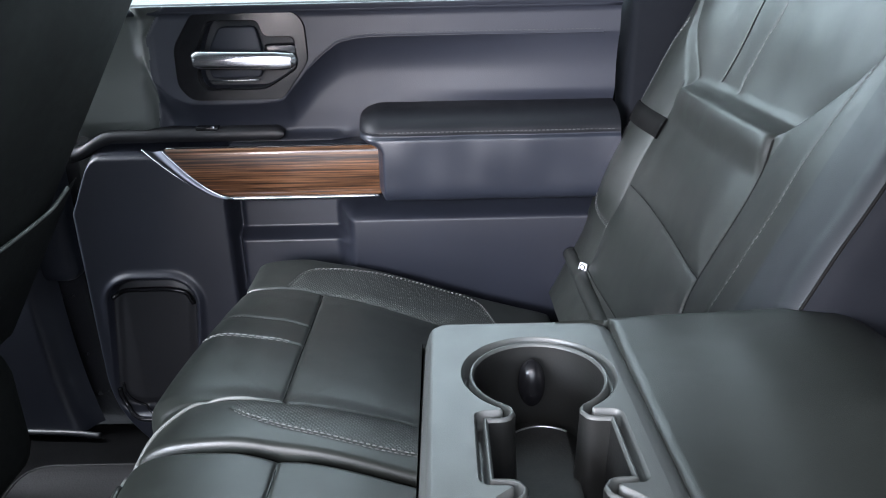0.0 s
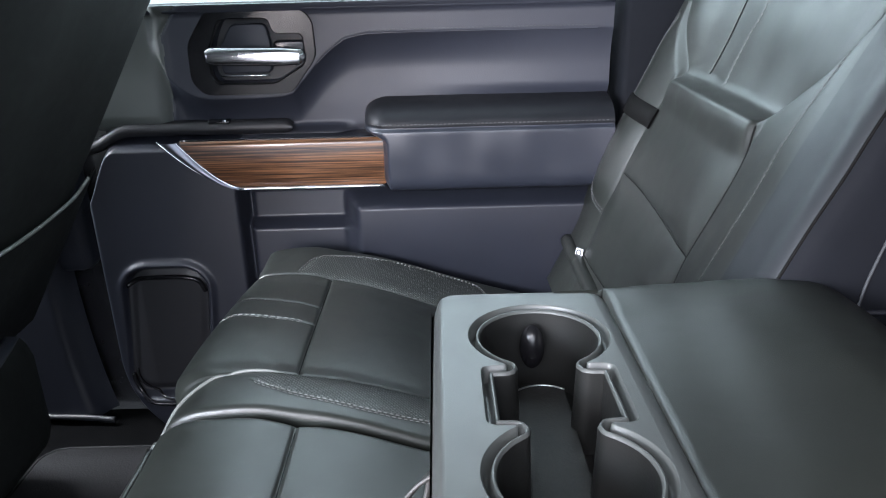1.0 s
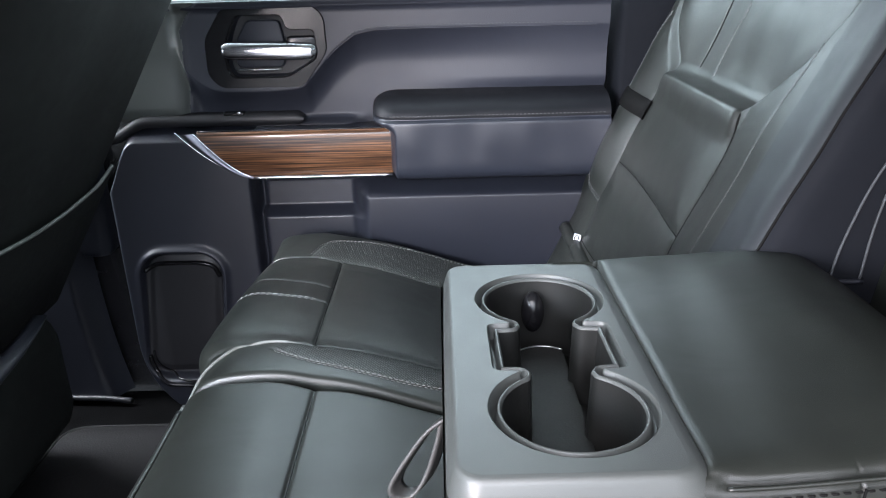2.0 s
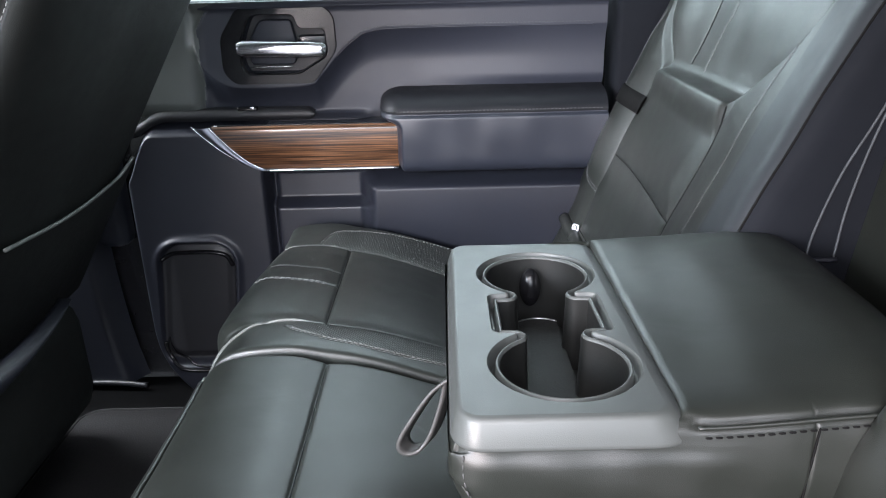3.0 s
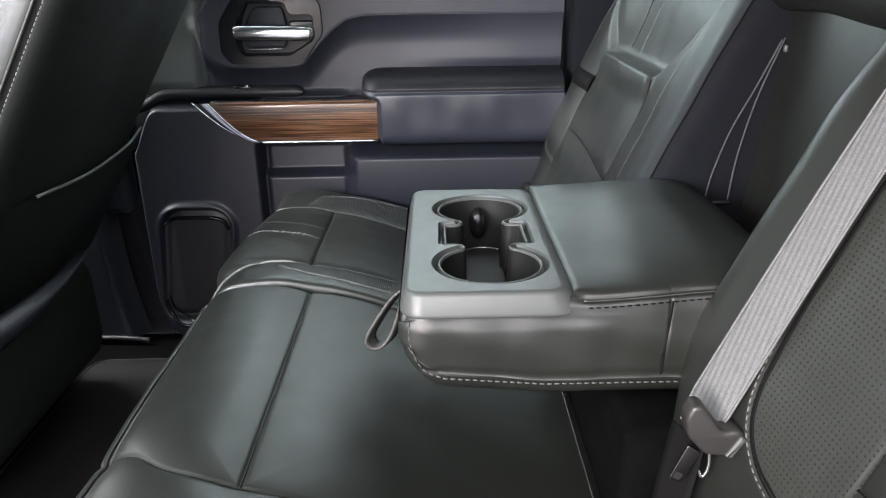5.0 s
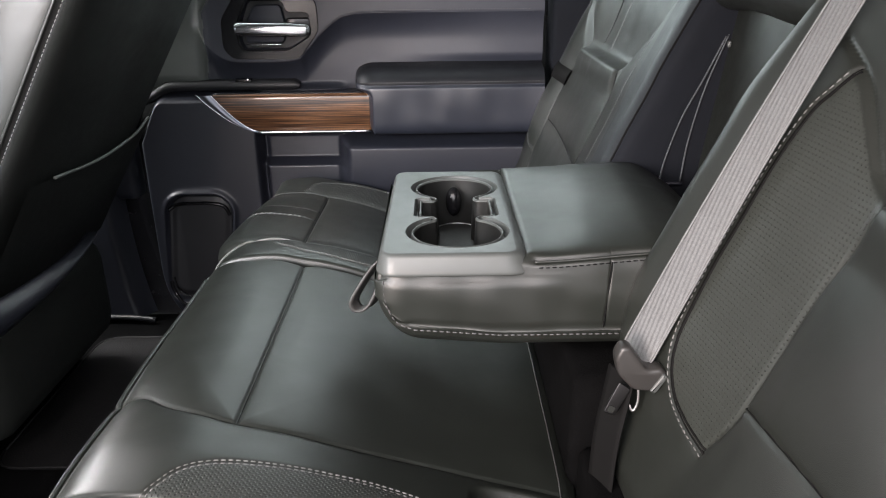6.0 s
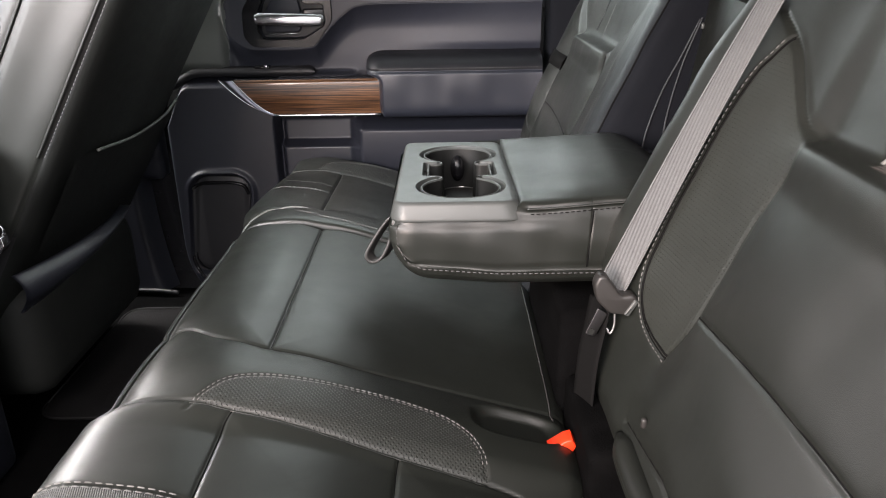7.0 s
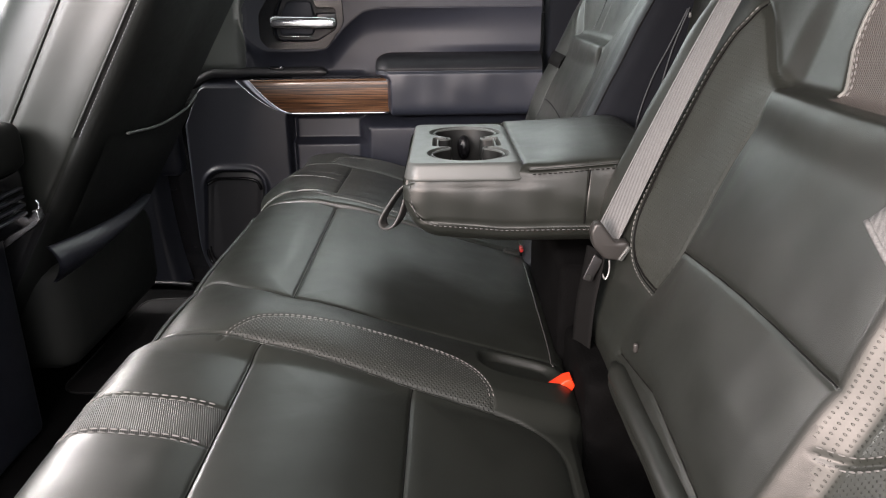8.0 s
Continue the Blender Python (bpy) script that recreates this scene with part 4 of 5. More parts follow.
def backrest(v, z, side, edge):
    """A place on a backrest: v from the cab's middle outwards, z its height on the plane."""
    x = 0.290 + LEAN * (z - 0.5) - (0.011 if side > 0 else 0.0)
    d = np.full(v.shape, 9.0)
    for s in ((IN_NEAR, PAD_SEAM, PAD_LOW) if side < 0 else (IN_LINE, b_mirror(IN_LINE), PAD_SEAM, PAD_LOW, b_mirror(LOW_IN))):
        d = np.minimum(d, seg_distance(v, z, s))
    e = np.full(v.shape, 9.0)
    for s in ((ST_LINE, OUT_ST, STRIP_N, STRIP_B) if side < 0 else (b_mirror(ST_LINE), STRIP_A, STRIP_B, FAR_ST)):
        e = np.minimum(e, seg_distance(v, z, s))
    h = 0.0012 * (1 - np.exp(-d / 0.009)) + 0.004 * (1 - np.exp(-d / 0.06)) - (0.0020 if side < 0 else 0.0007) * np.exp(-(d / 0.0019) ** 2) - (0.0024 if side < 0 else 0.0010) * np.exp(-(e / 0.0022) ** 2)
    # side bolsters swell forward, the shoulder panel lies deeper than the pad's top
    vi = np.minimum(v, BACK_MIRROR - v)
    h += (0.014 if side > 0 else 0.040) * np.clip((0.372 - vi) / 0.190, 0, 1.12) ** 1.4 * smooth(z, 0.36, 0.52) * (1 - 0.5 * smooth(z, 0.68, 0.85))
    if side < 0:
        h -= 0.040 * np.clip((0.372 - vi) / 0.190, 0, 1.12) ** 1.4 * smooth(z, 0.36, 0.52) * (1 - 0.5 * smooth(z, 0.68, 0.85)) * smooth(v, 0.49, 0.52)
        h -= 0.024 * smooth(v, 0.653, 0.682) * smooth(z, 0.34, 0.40) * smooth(z, 0.70, 0.66)
    if side > 0:
        h += (0.012 + 0.008 * np.exp(-((z - 0.54) / 0.07) ** 2)) * np.exp(-((v - 0.71) / 0.06) ** 2) * smooth(z, 0.40, 0.50)
    inl = np.interp(vi, *INL[side])
    if side > 0:
        inl = inl - 0.012
    h -= (0.013 * (0.4 + 0.6 * smooth(vi, 0.335, 0.37)) if side < 0 else 0.016) * smooth(z - inl, -0.008, 0.012) * (1 - (0.55 if side > 0 else 0.0) * smooth(v, 0.56, 0.66)) * (1 - 0.8 * smooth(z, 0.69, 0.80))
    h += 0.008 * smooth(z - inl, -0.05, -0.012) * smooth(z - inl, 0.004, -0.008) * smooth(vi, 0.35, 0.37)
    h += (0.005 if side > 0 else 0.003) * smooth(vi, 0.325, 0.395) * smooth(z, 0.36, 0.42) * smooth(z, 0.685, 0.665)
    h += 0.0012 * ripple(v * 0.8 + 2, z * 0.8) * smooth(d, 0, 0.03)
    # the inner bolster tucks under at its foot
    if side < 0:
        h -= 0.045 * smooth(z, 0.380, 0.30) * smooth(v, 0.358, 0.328) + 0.09 * smooth(z, 0.356, 0.315) * smooth(v, 0.332, 0.352)
    # rounded inner and outer edges
    de = v - edge
    r = 0.032 if side < 0 else 0.036
    h -= np.where(de < r, r - np.sqrt(np.maximum(0, r * r - (r - np.maximum(de, 0)) ** 2)), 0)
    do = 0.80 - v
    r = 0.032
    h -= np.where(do < r, r - np.sqrt(np.maximum(0, r * r - (r - np.maximum(do, 0)) ** 2)), 0)
    y = v if side > 0 else -v
    return np.stack([x + BN[0] * h, y + 0 * z, z + BN[2] * h], -1)


def back_sheet(side, edge, z0=0.30, z1=0.97):
    step = 0.0023
    v = np.arange(edge, 0.80, step)
    v = np.r_[edge, edge, edge, v, 0.80, 0.80]
    z = np.arange(z0, z1, step)
    V, Z = np.meshgrid(v, z, indexing="ij")
    P = backrest(V, Z, side, edge)
    back = np.zeros(len(v))
    back[:3] = (0.16, 0.10, 0.03)
    back[-2:] = (0.05, 0.16)
    P[..., 0] -= BN[0] * back[:, None]
    P[..., 2] -= BN[2] * back[:, None]
    top = smooth(Z, z1 - 0.05, z1) ** 2
    P[..., 0] += 0.05 * top
    return V, Z, P


def back_regions(V, Z, side):
    vi = np.minimum(V, BACK_MIRROR - V)
    inl = np.interp(vi, *INL[side])
    vin = np.interp(Z, [0.30, 0.456, 0.50, 0.60, 0.668, 0.685], [0.340, 0.340, 0.355, 0.352, 0.362, 0.364])
    stv = np.interp(Z, [0.459, 0.467, 0.490, 0.540, 0.625, 0.698, 0.738], [0.305, 0.276, 0.255, 0.244, 0.240, 0.240, 0.248])
    R = np.zeros(V.shape, int)
    pad = (vi > vin) & (Z <= 0.676)
    R[pad & (Z > 0.51)] = 1
    R[pad & (Z <= 0.51) & (Z > 0.39)] = 2
    up = Z > inl
    R[up] = 3
    strip_in = np.array(STRIP_A if side > 0 else STRIP_N)
    sa = np.interp(Z, strip_in[:, 1], strip_in[:, 0])
    sb = np.interp(Z, [0.684, 0.72, 0.80, 0.95], [0.590, 0.585, 0.57, 0.56])
    R[up & (V > sa) & (V < sb)] = 4
    R[(R == 0) & (vi > stv) & (vi <= vin) & (Z > 0.457) & (Z < np.minimum(0.742, inl - 0.010))] = 5
    R[(R == 0) & (V > 0.5)] = 6
    R[(R == 5) & (V > 0.5)] = 7
    R[(R == 0) & (Z > 0.60)] = 8
    R[(R == 6) & (Z > 0.60)] = 9
    return R


def back_rows(line, side, edge, parent, twin=0.0, mat=None, label="", off=0.0, spacing=(0.0045, 0.0022)):
    line = resample(np.array(line), 0.003)
    t = np.gradient(line, axis=0)
    t /= np.linalg.norm(t, axis=1)[:, None] + 1e-9
    for o in ((-twin + off, twin + off) if twin else (off,)):
        l2 = line + o * np.stack([-t[:, 1], t[:, 0]], 1)
        P = backrest(l2[:, 0], l2[:, 1], side, edge)
        A = backrest(l2[:, 0] + 0.004, l2[:, 1], side, edge) - P
        B = backrest(l2[:, 0], l2[:, 1] + 0.004, side, edge) - P
        nm = np.cross(A, B)
        nm /= np.linalg.norm(nm, axis=1)[:, None] + 1e-9
        nm *= np.where(nm[:, :1] > 0, -1, 1)
        stitches("stitching", P + nm * 0.0003, nm, mat or THREAD, parent, label, length=spacing[0], gap=spacing[1])


for side, edge, label in ((-1, 0.146, "dark leather backrest with perforated bolsters, seat belt across its edge"),
                          (1, 0.152, "dark leather backrest with a raised centre pad, beside the door")):
    back = thing("backrest", label, "backrest", group="rear bench", at=(0.3, side * 0.5, 0.3))
    V, Z, P = back_sheet(side, edge)
    perf = PERF_BACK if side < 0 else LEATHER
    strip = RIB_BACK if side < 0 else LEATHER
    parts_of = back_regions(V, Z, side)
    parts_of[:3] = 10
    if side > 0:
        parts_of[3:][V[3:] < 0.246] = 11
        parts_of[3:][V[3:] < 0.163] = 10
    sheet({0: ("inner_bolster", LEATHER, ""), 1: ("back_pad", LEATHER, ""), 2: ("lumbar_pad", LEATHER, ""), 3: ("shoulder_panel", LEATHER, ""),
           4: ("ribbed_strip", strip, ""), 5: ("perforated_insert", perf, "perforated dark leather"), 6: ("outer_bolster", LEATHER, ""),
           7: ("outer_insert", perf, ""), 8: ("upper_edge", LEATHER, ""), 9: ("upper_edge", LEATHER, ""), 10: ("side_flank", CLOTH, "blue-black cloth side"), 11: ("edge_roll", EDGE, "blue-grey rolled edge")}, P, parts_of, back, flip=(side > 0))
    if side < 0:
        back_rows(ST_LINE, side, edge, back, off=0.0030, mat=THREAD_MID, label="grey thread")
        for o in (0.0, -0.0042):
            l2 = resample(ST_LINE, 0.006)
            t2 = np.gradient(l2, axis=0)
            t2 /= np.linalg.norm(t2, axis=1)[:, None]
            l2 = l2 + o * np.stack([-t2[:, 1], t2[:, 0]], 1)
            tube("seam_line", backrest(l2[:, 0], l2[:, 1], side, edge), 0.0012, SEAM, back, sides=6)
        back_rows(OUT_ST, side, edge, back, twin=0.0042)
        back_rows(STRIP_N, side, edge, back, off=-0.0045)
        back_rows(STRIP_N, side, edge, back, off=-0.0080)
        sn = resample(np.array(STRIP_N), 0.006)
        tube("strip_piping", backrest(sn[:, 0], sn[:, 1], side, edge) + BN * 0.0012, 0.0019, PIPING, back, "grey piping, gleam in its pale colour", sides=8)
    else:
        es = np.linspace(0.34, 0.94, 60)
        tube("edge_seam", backrest(np.full(60, 0.163), es, side, edge) + BN * 0.0003, 0.0014, SEAM, back, sides=6)
        back_rows(FAR_ST, side, edge, back, mat=THREAD_DARK, label="dark grey thread")
        back_rows(b_mirror(ST_LINE[:70]), side, edge, back, twin=0.0026, mat=THREAD_DARK)
    if side > 0:
        back_rows(STRIP_A, side, edge, back, spacing=(0.0045, 0.0040))
        sb_ = resample(np.array(STRIP_B), 0.006)
        tube("seam_line", backrest(sb_[:, 0], sb_[:, 1], side, edge) + BN * 0.0002, 0.0013, SEAM, back, sides=6)
    if side < 0:
        back_rows(STRIP_B, side, edge, back, twin=0.0024)
    il = resample(IN_LINE[IN_LINE[:, 1] < 0.70], 0.006)
    if side > 0:
        # Black tubes stand for the shade in the creases round the pad.
        tube("pad_crease_shade", backrest(il[:, 0], il[:, 1], side, edge) - BN * 0.0002, 0.0014, SEAM, back, sides=8)
        iu = resample(IN_LINE[IN_LINE[:, 1] > 0.69], 0.006)
        tube("seam_line", backrest(iu[:, 0], iu[:, 1], side, edge) + BN * 0.0002, 0.0016, SEAM, back, sides=6)
    for line in (PAD_SEAM, PAD_LOW):
        l2 = resample(np.array(line), 0.006)
        tube("seam_line", backrest(l2[:, 0], l2[:, 1], side, edge) - BN * 0.0002, 0.0012, SEAM, back, sides=6)
    # rolled leather lip under the pad
    vv = np.linspace(0.345, 0.77, 50)
    lip = backrest(vv, np.full(50, 0.372), side, edge) + BN * 0.000
    tube("lower_roll", lip, 0.0125 * (0.35 + 0.65 * smooth(vv, 0.342, 0.375)), LEATHER, back, sides=20)

# ---- middle: niche behind the folded armrest ----
niche = thing("niche_panel", "dark cloth panel in the recess behind the armrest", "seat niche", group="", at=(0.40, 0.03, 0.4))
ny = np.linspace(-0.165, 0.158, 70)
nz = np.linspace(0.22, 0.775, 90)
NY, NZ = np.meshgrid(ny, nz, indexing="ij")
h = 0 * NY
h += 0.010 * smooth(NY, 0.14, 0.02) * smooth(NZ, 0.5, 0.62)
NX = 0.412 + 0.14 * (NZ - 0.54)
plain_sheet("panel", np.stack([NX + BN[0] * h, NY, NZ + BN[2] * h], -1), LEATHER, niche, "smooth dark leather", flip=True)
for line in ([(0.362, 0.1495, 0.541), (0.368, 0.1495, 0.575), (0.385, 0.150, 0.630), (0.408, 0.150, 0.680), (0.432, 0.151, 0.735)], [(0.391, 0.1495, 0.540), (0.397, 0.150, 0.600), (0.412, 0.150, 0.670), (0.435, 0.151, 0.737)]):
    tube("fold", spline(line, 10), 0.0014, FOLD, niche, "raised cloth fold", sides=6)
# Added near-black blocks; the shade of the gap is in their colour.
rounded_box("dark_gap_fill", (0.194, -0.172, 0.18), (0.29, 0.150, 0.425), 0.012, CARPET, niche, "added near-black block in the shaded gap under the armrest")
rounded_box("dark_gap_fill", (0.202, -0.345, 0.15), (0.30, -0.174, 0.345), 0.012, CARPET, niche)
tube("ledge", [(x, 0.1485, 0.5385) for x in np.linspace(0.352, 0.394, 8)], 0.0028, HARD, niche)
rounded_box("anchor_pin", (0.432, 0.142, 0.721), (0.437, 0.148, 0.730), 0.002, TRAY, niche)
yy = np.linspace(-0.16, 0.26, 40)
tube("upper_roll", np.stack([0.440 + 0 * yy, yy, 0.800 + 0.004 * np.sin(yy * 20)], 1), 0.034, LEATHER, niche, "rolled dark leather edge", sides=20)
rounded_box("upper_back", (0.40, -0.165, 0.80), (0.52, 0.262, 0.99), 0.03, LEATHER, niche)

# ---- folded centre armrest ----
rest = thing("armrest", "folded-down dark leather centre armrest with a cup holder tray", "armrest", at=(0.15, 0.02, 0.45))
AY0, AY1, AX0, AX1 = -0.160, 0.192, -0.010, 0.372


def arm_top(x):
    """Height of the leather top at its long edges: it rises behind the tray and falls to the back."""
    x = np.asarray(x, float)
    return 0.5520 + 0.0085 * smooth(x, 0.150, 0.300) - 0.030 * smooth(x, 0.310, 0.385) ** 1.4


def arm_section(x):
    """The armrest's outline across y at x, from the under side's middle round by the near side."""
    f = math.sqrt(max(0.0, 1 - (1 - min(1.0, max(0.0, (x - AX0) / 0.035))) ** 2))
    top = float(arm_top(x)) - 0.025 * (1 - f)
    crown = (0.004 * float(smooth(np.array(x), 0.10, 0.14)) + 0.010 * float(smooth(np.array(x), 0.14, 0.33))) * (1 - 0.55 * float(smooth(np.array(x), 0.27, 0.372)))
    f2 = math.sqrt(max(0.0, 1 - (1 - min(1.0, max(0.0, (x - AX0) / 0.050))) ** 2))
    bot = 0.446 + 0.050 * (1 - f2) + 0.010 * max(0, (0.12 - x)) / 0.12
    pts = [(0.016, bot), (-0.08, bot), (AY0 + 0.030, bot + 0.002), (AY0 + 0.008, bot + 0.013), (AY0 + 0.0015, bot + 0.026), (AY0 + 0.001, bot + 0.030), (AY0 - 0.002, 0.51), (AY0 - 0.001, 0.53),
           (AY0 + 0.001, top - 0.012), (AY0 + 0.005, top - 0.003), (AY0 + 0.020, top + 0.004 * (crown > 0)), (-0.09, top + crown * 0.88), (0.016, top + crown)]
    half = spline(pts, 5)
    other = half.copy()
    other[:, 0] = AY0 + AY1 - other[:, 0]
    return np.vstack([half, other[::-1][1:-1]]), f


xs = np.r_[np.linspace(AX0, 0.03, 26), np.linspace(0.034, 0.21, 50), np.linspace(0.212, 0.245, 30), np.linspace(0.248, AX1, 36)]
rings = []
for x in xs:
    sec, f = arm_section(float(x))
    cy = 0.016
    k = 0.90 + 0.10 * f
    rings.append([(x, cy + (y - cy) * k, z) for y, z in sec])
RP = np.array(rings)
lowseam = np.exp(-((RP[..., 2] - 0.4755 - 0.010 * np.maximum(0, 0.12 - RP[..., 0]) / 0.12) / 0.0022) ** 2)
near_side = (np.abs(RP[..., 1] - 0.016) > 0.165)
vert = np.exp(-((RP[..., 0] - 0.226 - 0.06 * (RP[..., 2] - 0.5)) / 0.0011) ** 2) * 0.6 * (RP[..., 2] > 0.482)
topseam = np.exp(-((RP[..., 2] - arm_top(RP[..., 0]) + 0.0025) / 0.002) ** 2) * (RP[..., 0] > 0.15)
sgn = np.sign(RP[..., 1] - 0.016)
RP[..., 1] -= sgn * near_side * 0.0026 * np.maximum.reduce([lowseam, vert, topseam])
RP[..., 1] += sgn * near_side * 0.0015 * ripple(RP[..., 0] * 1.3, RP[..., 2] * 1.5)
RP[..., 2] += (RP[..., 2] > 0.54) * 0.0012 * ripple(RP[..., 0] + 1, RP[..., 1])
pull = smooth(RP[..., 0], 0.20, 0.145) * smooth(RP[..., 2], 0.525, 0.535)
RP[..., 1] -= sgn * near_side * 0.0035 * pull
hollow = smooth(RP[..., 0], 0.012, 0.020) * smooth(RP[..., 0], 0.146, 0.138) * smooth(np.abs(RP[..., 1] - 0.016), 0.163, 0.155) * (RP[..., 2] > 0.53)
RP[..., 2] -= hollow * np.maximum(0, RP[..., 2] - 0.462)
plain_sheet("leather_body", RP, LEATHER, rest, close_v=True)
cap0 = RP[0]
link("front_cap", cap0, [tuple(range(len(cap0)))], LEATHER, rest)
row = np.array([(x, AY0 - 0.0005, 0.4715 + 0.010 * max(0, 0.12 - x) / 0.12) for x in np.linspace(0.03, 0.33, 100)])
row = np.vstack([spline([(0.000, AY0 + 0.006, 0.532), (0.0, AY0 + 0.005, 0.515), (0.005, AY0 + 0.002, 0.498), (0.014, AY0 + 0.0005, 0.4860), (0.03, AY0 - 0.0005, 0.4790)], 8)[:-1], row])
stitches("stitching", row + np.array([0, -0.0012, 0]), np.tile((0, -1, 0), (len(row), 1)), THREAD_DARK, rest, "grey thread", height=0.0011)
row = np.array([(x, AY0 + 0.0004, float(arm_top(x)) - 0.0065) for x in np.linspace(0.156, 0.33, 60)])
stitches("stitching", row + np.array([0, -0.001, 0]), np.tile((0, -1, 0), (len(row), 1)), SEAM, rest, height=0.0011)
row = np.array([(x, AY0 + 0.0030, float(arm_top(x)) - 0.0012) for x in np.linspace(0.152, 0.34, 60)])
tube("top_welt", row, 0.0014, LEATHER, rest, sides=8)
tube("side_seam", [(0.226 + 0.06 * (z - 0.5), AY0 - 0.0002, z) for z in np.linspace(0.479, 0.551, 20)], 0.0008, SEAM, rest, sides=6)

# tray with the cup opening
TZ = 0.5545
CX, C1, C2 = 0.077, -0.079, 0.099


def opening(r, neck, slot):
    """Half of the opening's outline: (half width, y) from the near end to the far end, its corners rounded."""
    a1 = math.acos(neck / r)
    y1, y2 = C1 + r * math.sin(a1), C2 - r * math.sin(a1)
    p = [(r * math.cos(a), C1 + r * math.sin(a)) for a in np.linspace(-math.pi / 2, a1, 40)]
    p += [(neck, y1), (slot - 0.004, y1 + 0.0005), (slot, y1 + 0.0035), (slot, y2 - 0.0035), (slot - 0.004, y2 - 0.0005), (neck, y2)]
    p += [(r * math.cos(a), C2 + r * math.sin(a)) for a in np.linspace(-a1, math.pi / 2, 40)]
    p = resample(np.array(p), 0.0012)
    full = np.vstack([p[1:40][::-1] * [-1, 1], p, p[-40:-1][::-1] * [-1, 1]])
    k = np.exp(-(np.arange(-9, 10) * 0.0012 / 0.0034) ** 2 / 2)
    k /= k.sum()
    out = np.stack([np.convolve(full[:, j], k, "same") for j in (0, 1)], 1)[39:39 + len(p)]
    out[0, 0] = out[-1, 0] = 0.0
    out[:, 1] = np.maximum.accumulate(out[:, 1] + np.arange(len(p)) * 1e-7)
    return out


def inset(half, d):
    """The outline moved inwards by d."""
    t = np.gradient(half, axis=0)
    t /= np.linalg.norm(t, axis=1)[:, None] + 1e-12
    out = half + d * np.stack([-t[:, 1], t[:, 0]], 1)
    out[0] = (0.0, half[0, 1] + d)
    out[-1] = (0.0, half[-1, 1] - d)
    out[:, 0] = np.maximum(out[:, 0], 0)
    return out


def loop(half, z):
    right = [(CX + w, y, z) for w, y in half]
    left = [(CX - w, y, z) for w, y in half[::-1][1:-1]]
    return right + left


TX0, TX1, TY0, TY1 = 0.000, 0.135, -0.149, 0.180
H0 = opening(0.0570, 0.0285, 0.0500)
TR = 0.013


def tray_in(y):
    """How far the tray's rounded corners draw in its sides at y."""
    e = min(y - TY0, TY1 - y)
    return TR - math.sqrt(max(0.0, TR * TR - (TR - e) ** 2)) if e < TR else 0.0


zt = lambda y: TZ + 0.004 * (0.0 - y) / 0.16 + 0.001
ends = [TR * (1 - math.cos(a)) for a in np.linspace(0, math.pi / 2, 9)]
half = [(0.0, TY0 + e) for e in ends] + [tuple(h) for h in H0] + [(0.0, TY1 - e) for e in reversed(ends)]
first, last = len(ends), len(half) - len(ends) - 1
verts, faces = [], []
for w, y in half:
    i_ = tray_in(y)
    verts += [(TX0 + i_, y, zt(y)), (CX - w, y, zt(y)), (CX + w, y, zt(y)), (TX1 - i_, y, zt(y))]
for i in range(len(half) - 1):
    for j in ((0, 2) if first <= i < last else (0, 1, 2)):
        faces.append((i * 4 + j, i * 4 + j + 1, i * 4 + j + 5, i * 4 + j + 4))
tray = link("cup_tray", verts, faces, TRAY, rest, "grey-green satin plastic cup tray", smooth=False)
rim_, nrm_ = [], []
for cx_, cy_, a0 in ((TX1 - TR, TY0 + TR, -90), (TX1 - TR, TY1 - TR, 0), (TX0 + TR, TY1 - TR, 90), (TX0 + TR, TY0 + TR, 180)):
    for a in np.radians(np.linspace(a0, a0 + 90, 10)):
        rim_.append((cx_ + TR * math.cos(a), cy_ + TR * math.sin(a)))
        nrm_.append((math.cos(a), math.sin(a)))
FL = ((0.0, 0.0), (0.0018, -0.0003), (0.0038, -0.0015), (0.0055, -0.0042), (0.0082, -0.011), (0.0108, -0.0180), (0.0112, -0.0205), (0.0102, -0.0218), (0.005, -0.0220))
FP_ = []
for (x, y), (nx_, ny_) in zip(rim_, nrm_):
    k = ny_ * ny_ + nx_ * nx_ * (0.75 if nx_ < 0 else 1.85)
    FP_.append([(x + nx_ * k * d, y + ny_ * k * d, zt(y) + h) for d, h in FL])
plain_sheet("tray_flange", np.array(FP_).transpose(1, 0, 2), TRAY, tray, close_v=True, flip=True)

# lip and well
H1, H2, H3, H4, H5 = (inset(H0, d) for d in (0.0012, 0.0058, 0.0066, 0.0086, 0.0096))
H6 = inset(H0, 0.0118)
zs = lambda lp: np.array([(x, y, z + 0.004 * (0.0 - y) / 0.16 + 0.001) for x, y, z in lp])
L = [zs(loop(h_, TZ + z_)) for h_, z_ in ((H0, 0.0), (H1, -0.0012), (H1, -0.0130), (H2, -0.0130), (H3, -0.0024), ((H3 + H4) / 2, -0.0014), (H4, -0.0020), (H5, -0.0042))]
plain_sheet("opening_rim", np.array(L), TRAY, tray, close_v=True)
W = [zs(loop(H5, TZ - 0.0040)), zs(loop(H5, TZ - 0.012)), zs(loop(H6, TZ - 0.070)), zs(loop(H6 * np.array([0.9, 1]), TZ - 0.074))]
well = plain_sheet("cup_well", np.array(W), RUBBER, rest, "black rubber cup holder well", close_v=True)
H3 = H6
step_top = TZ - 0.056
far_arc = [(CX + 0.023 * k, 0.108 - 0.010 * k * k + 0.003 * k) for k in np.linspace(-1, 1, 16)]
near_arc = [(CX + 0.024 * math.cos(a), C1 - 0.020 + 0.024 * math.sin(a)) for a in np.radians(np.linspace(0, -180, 14))]
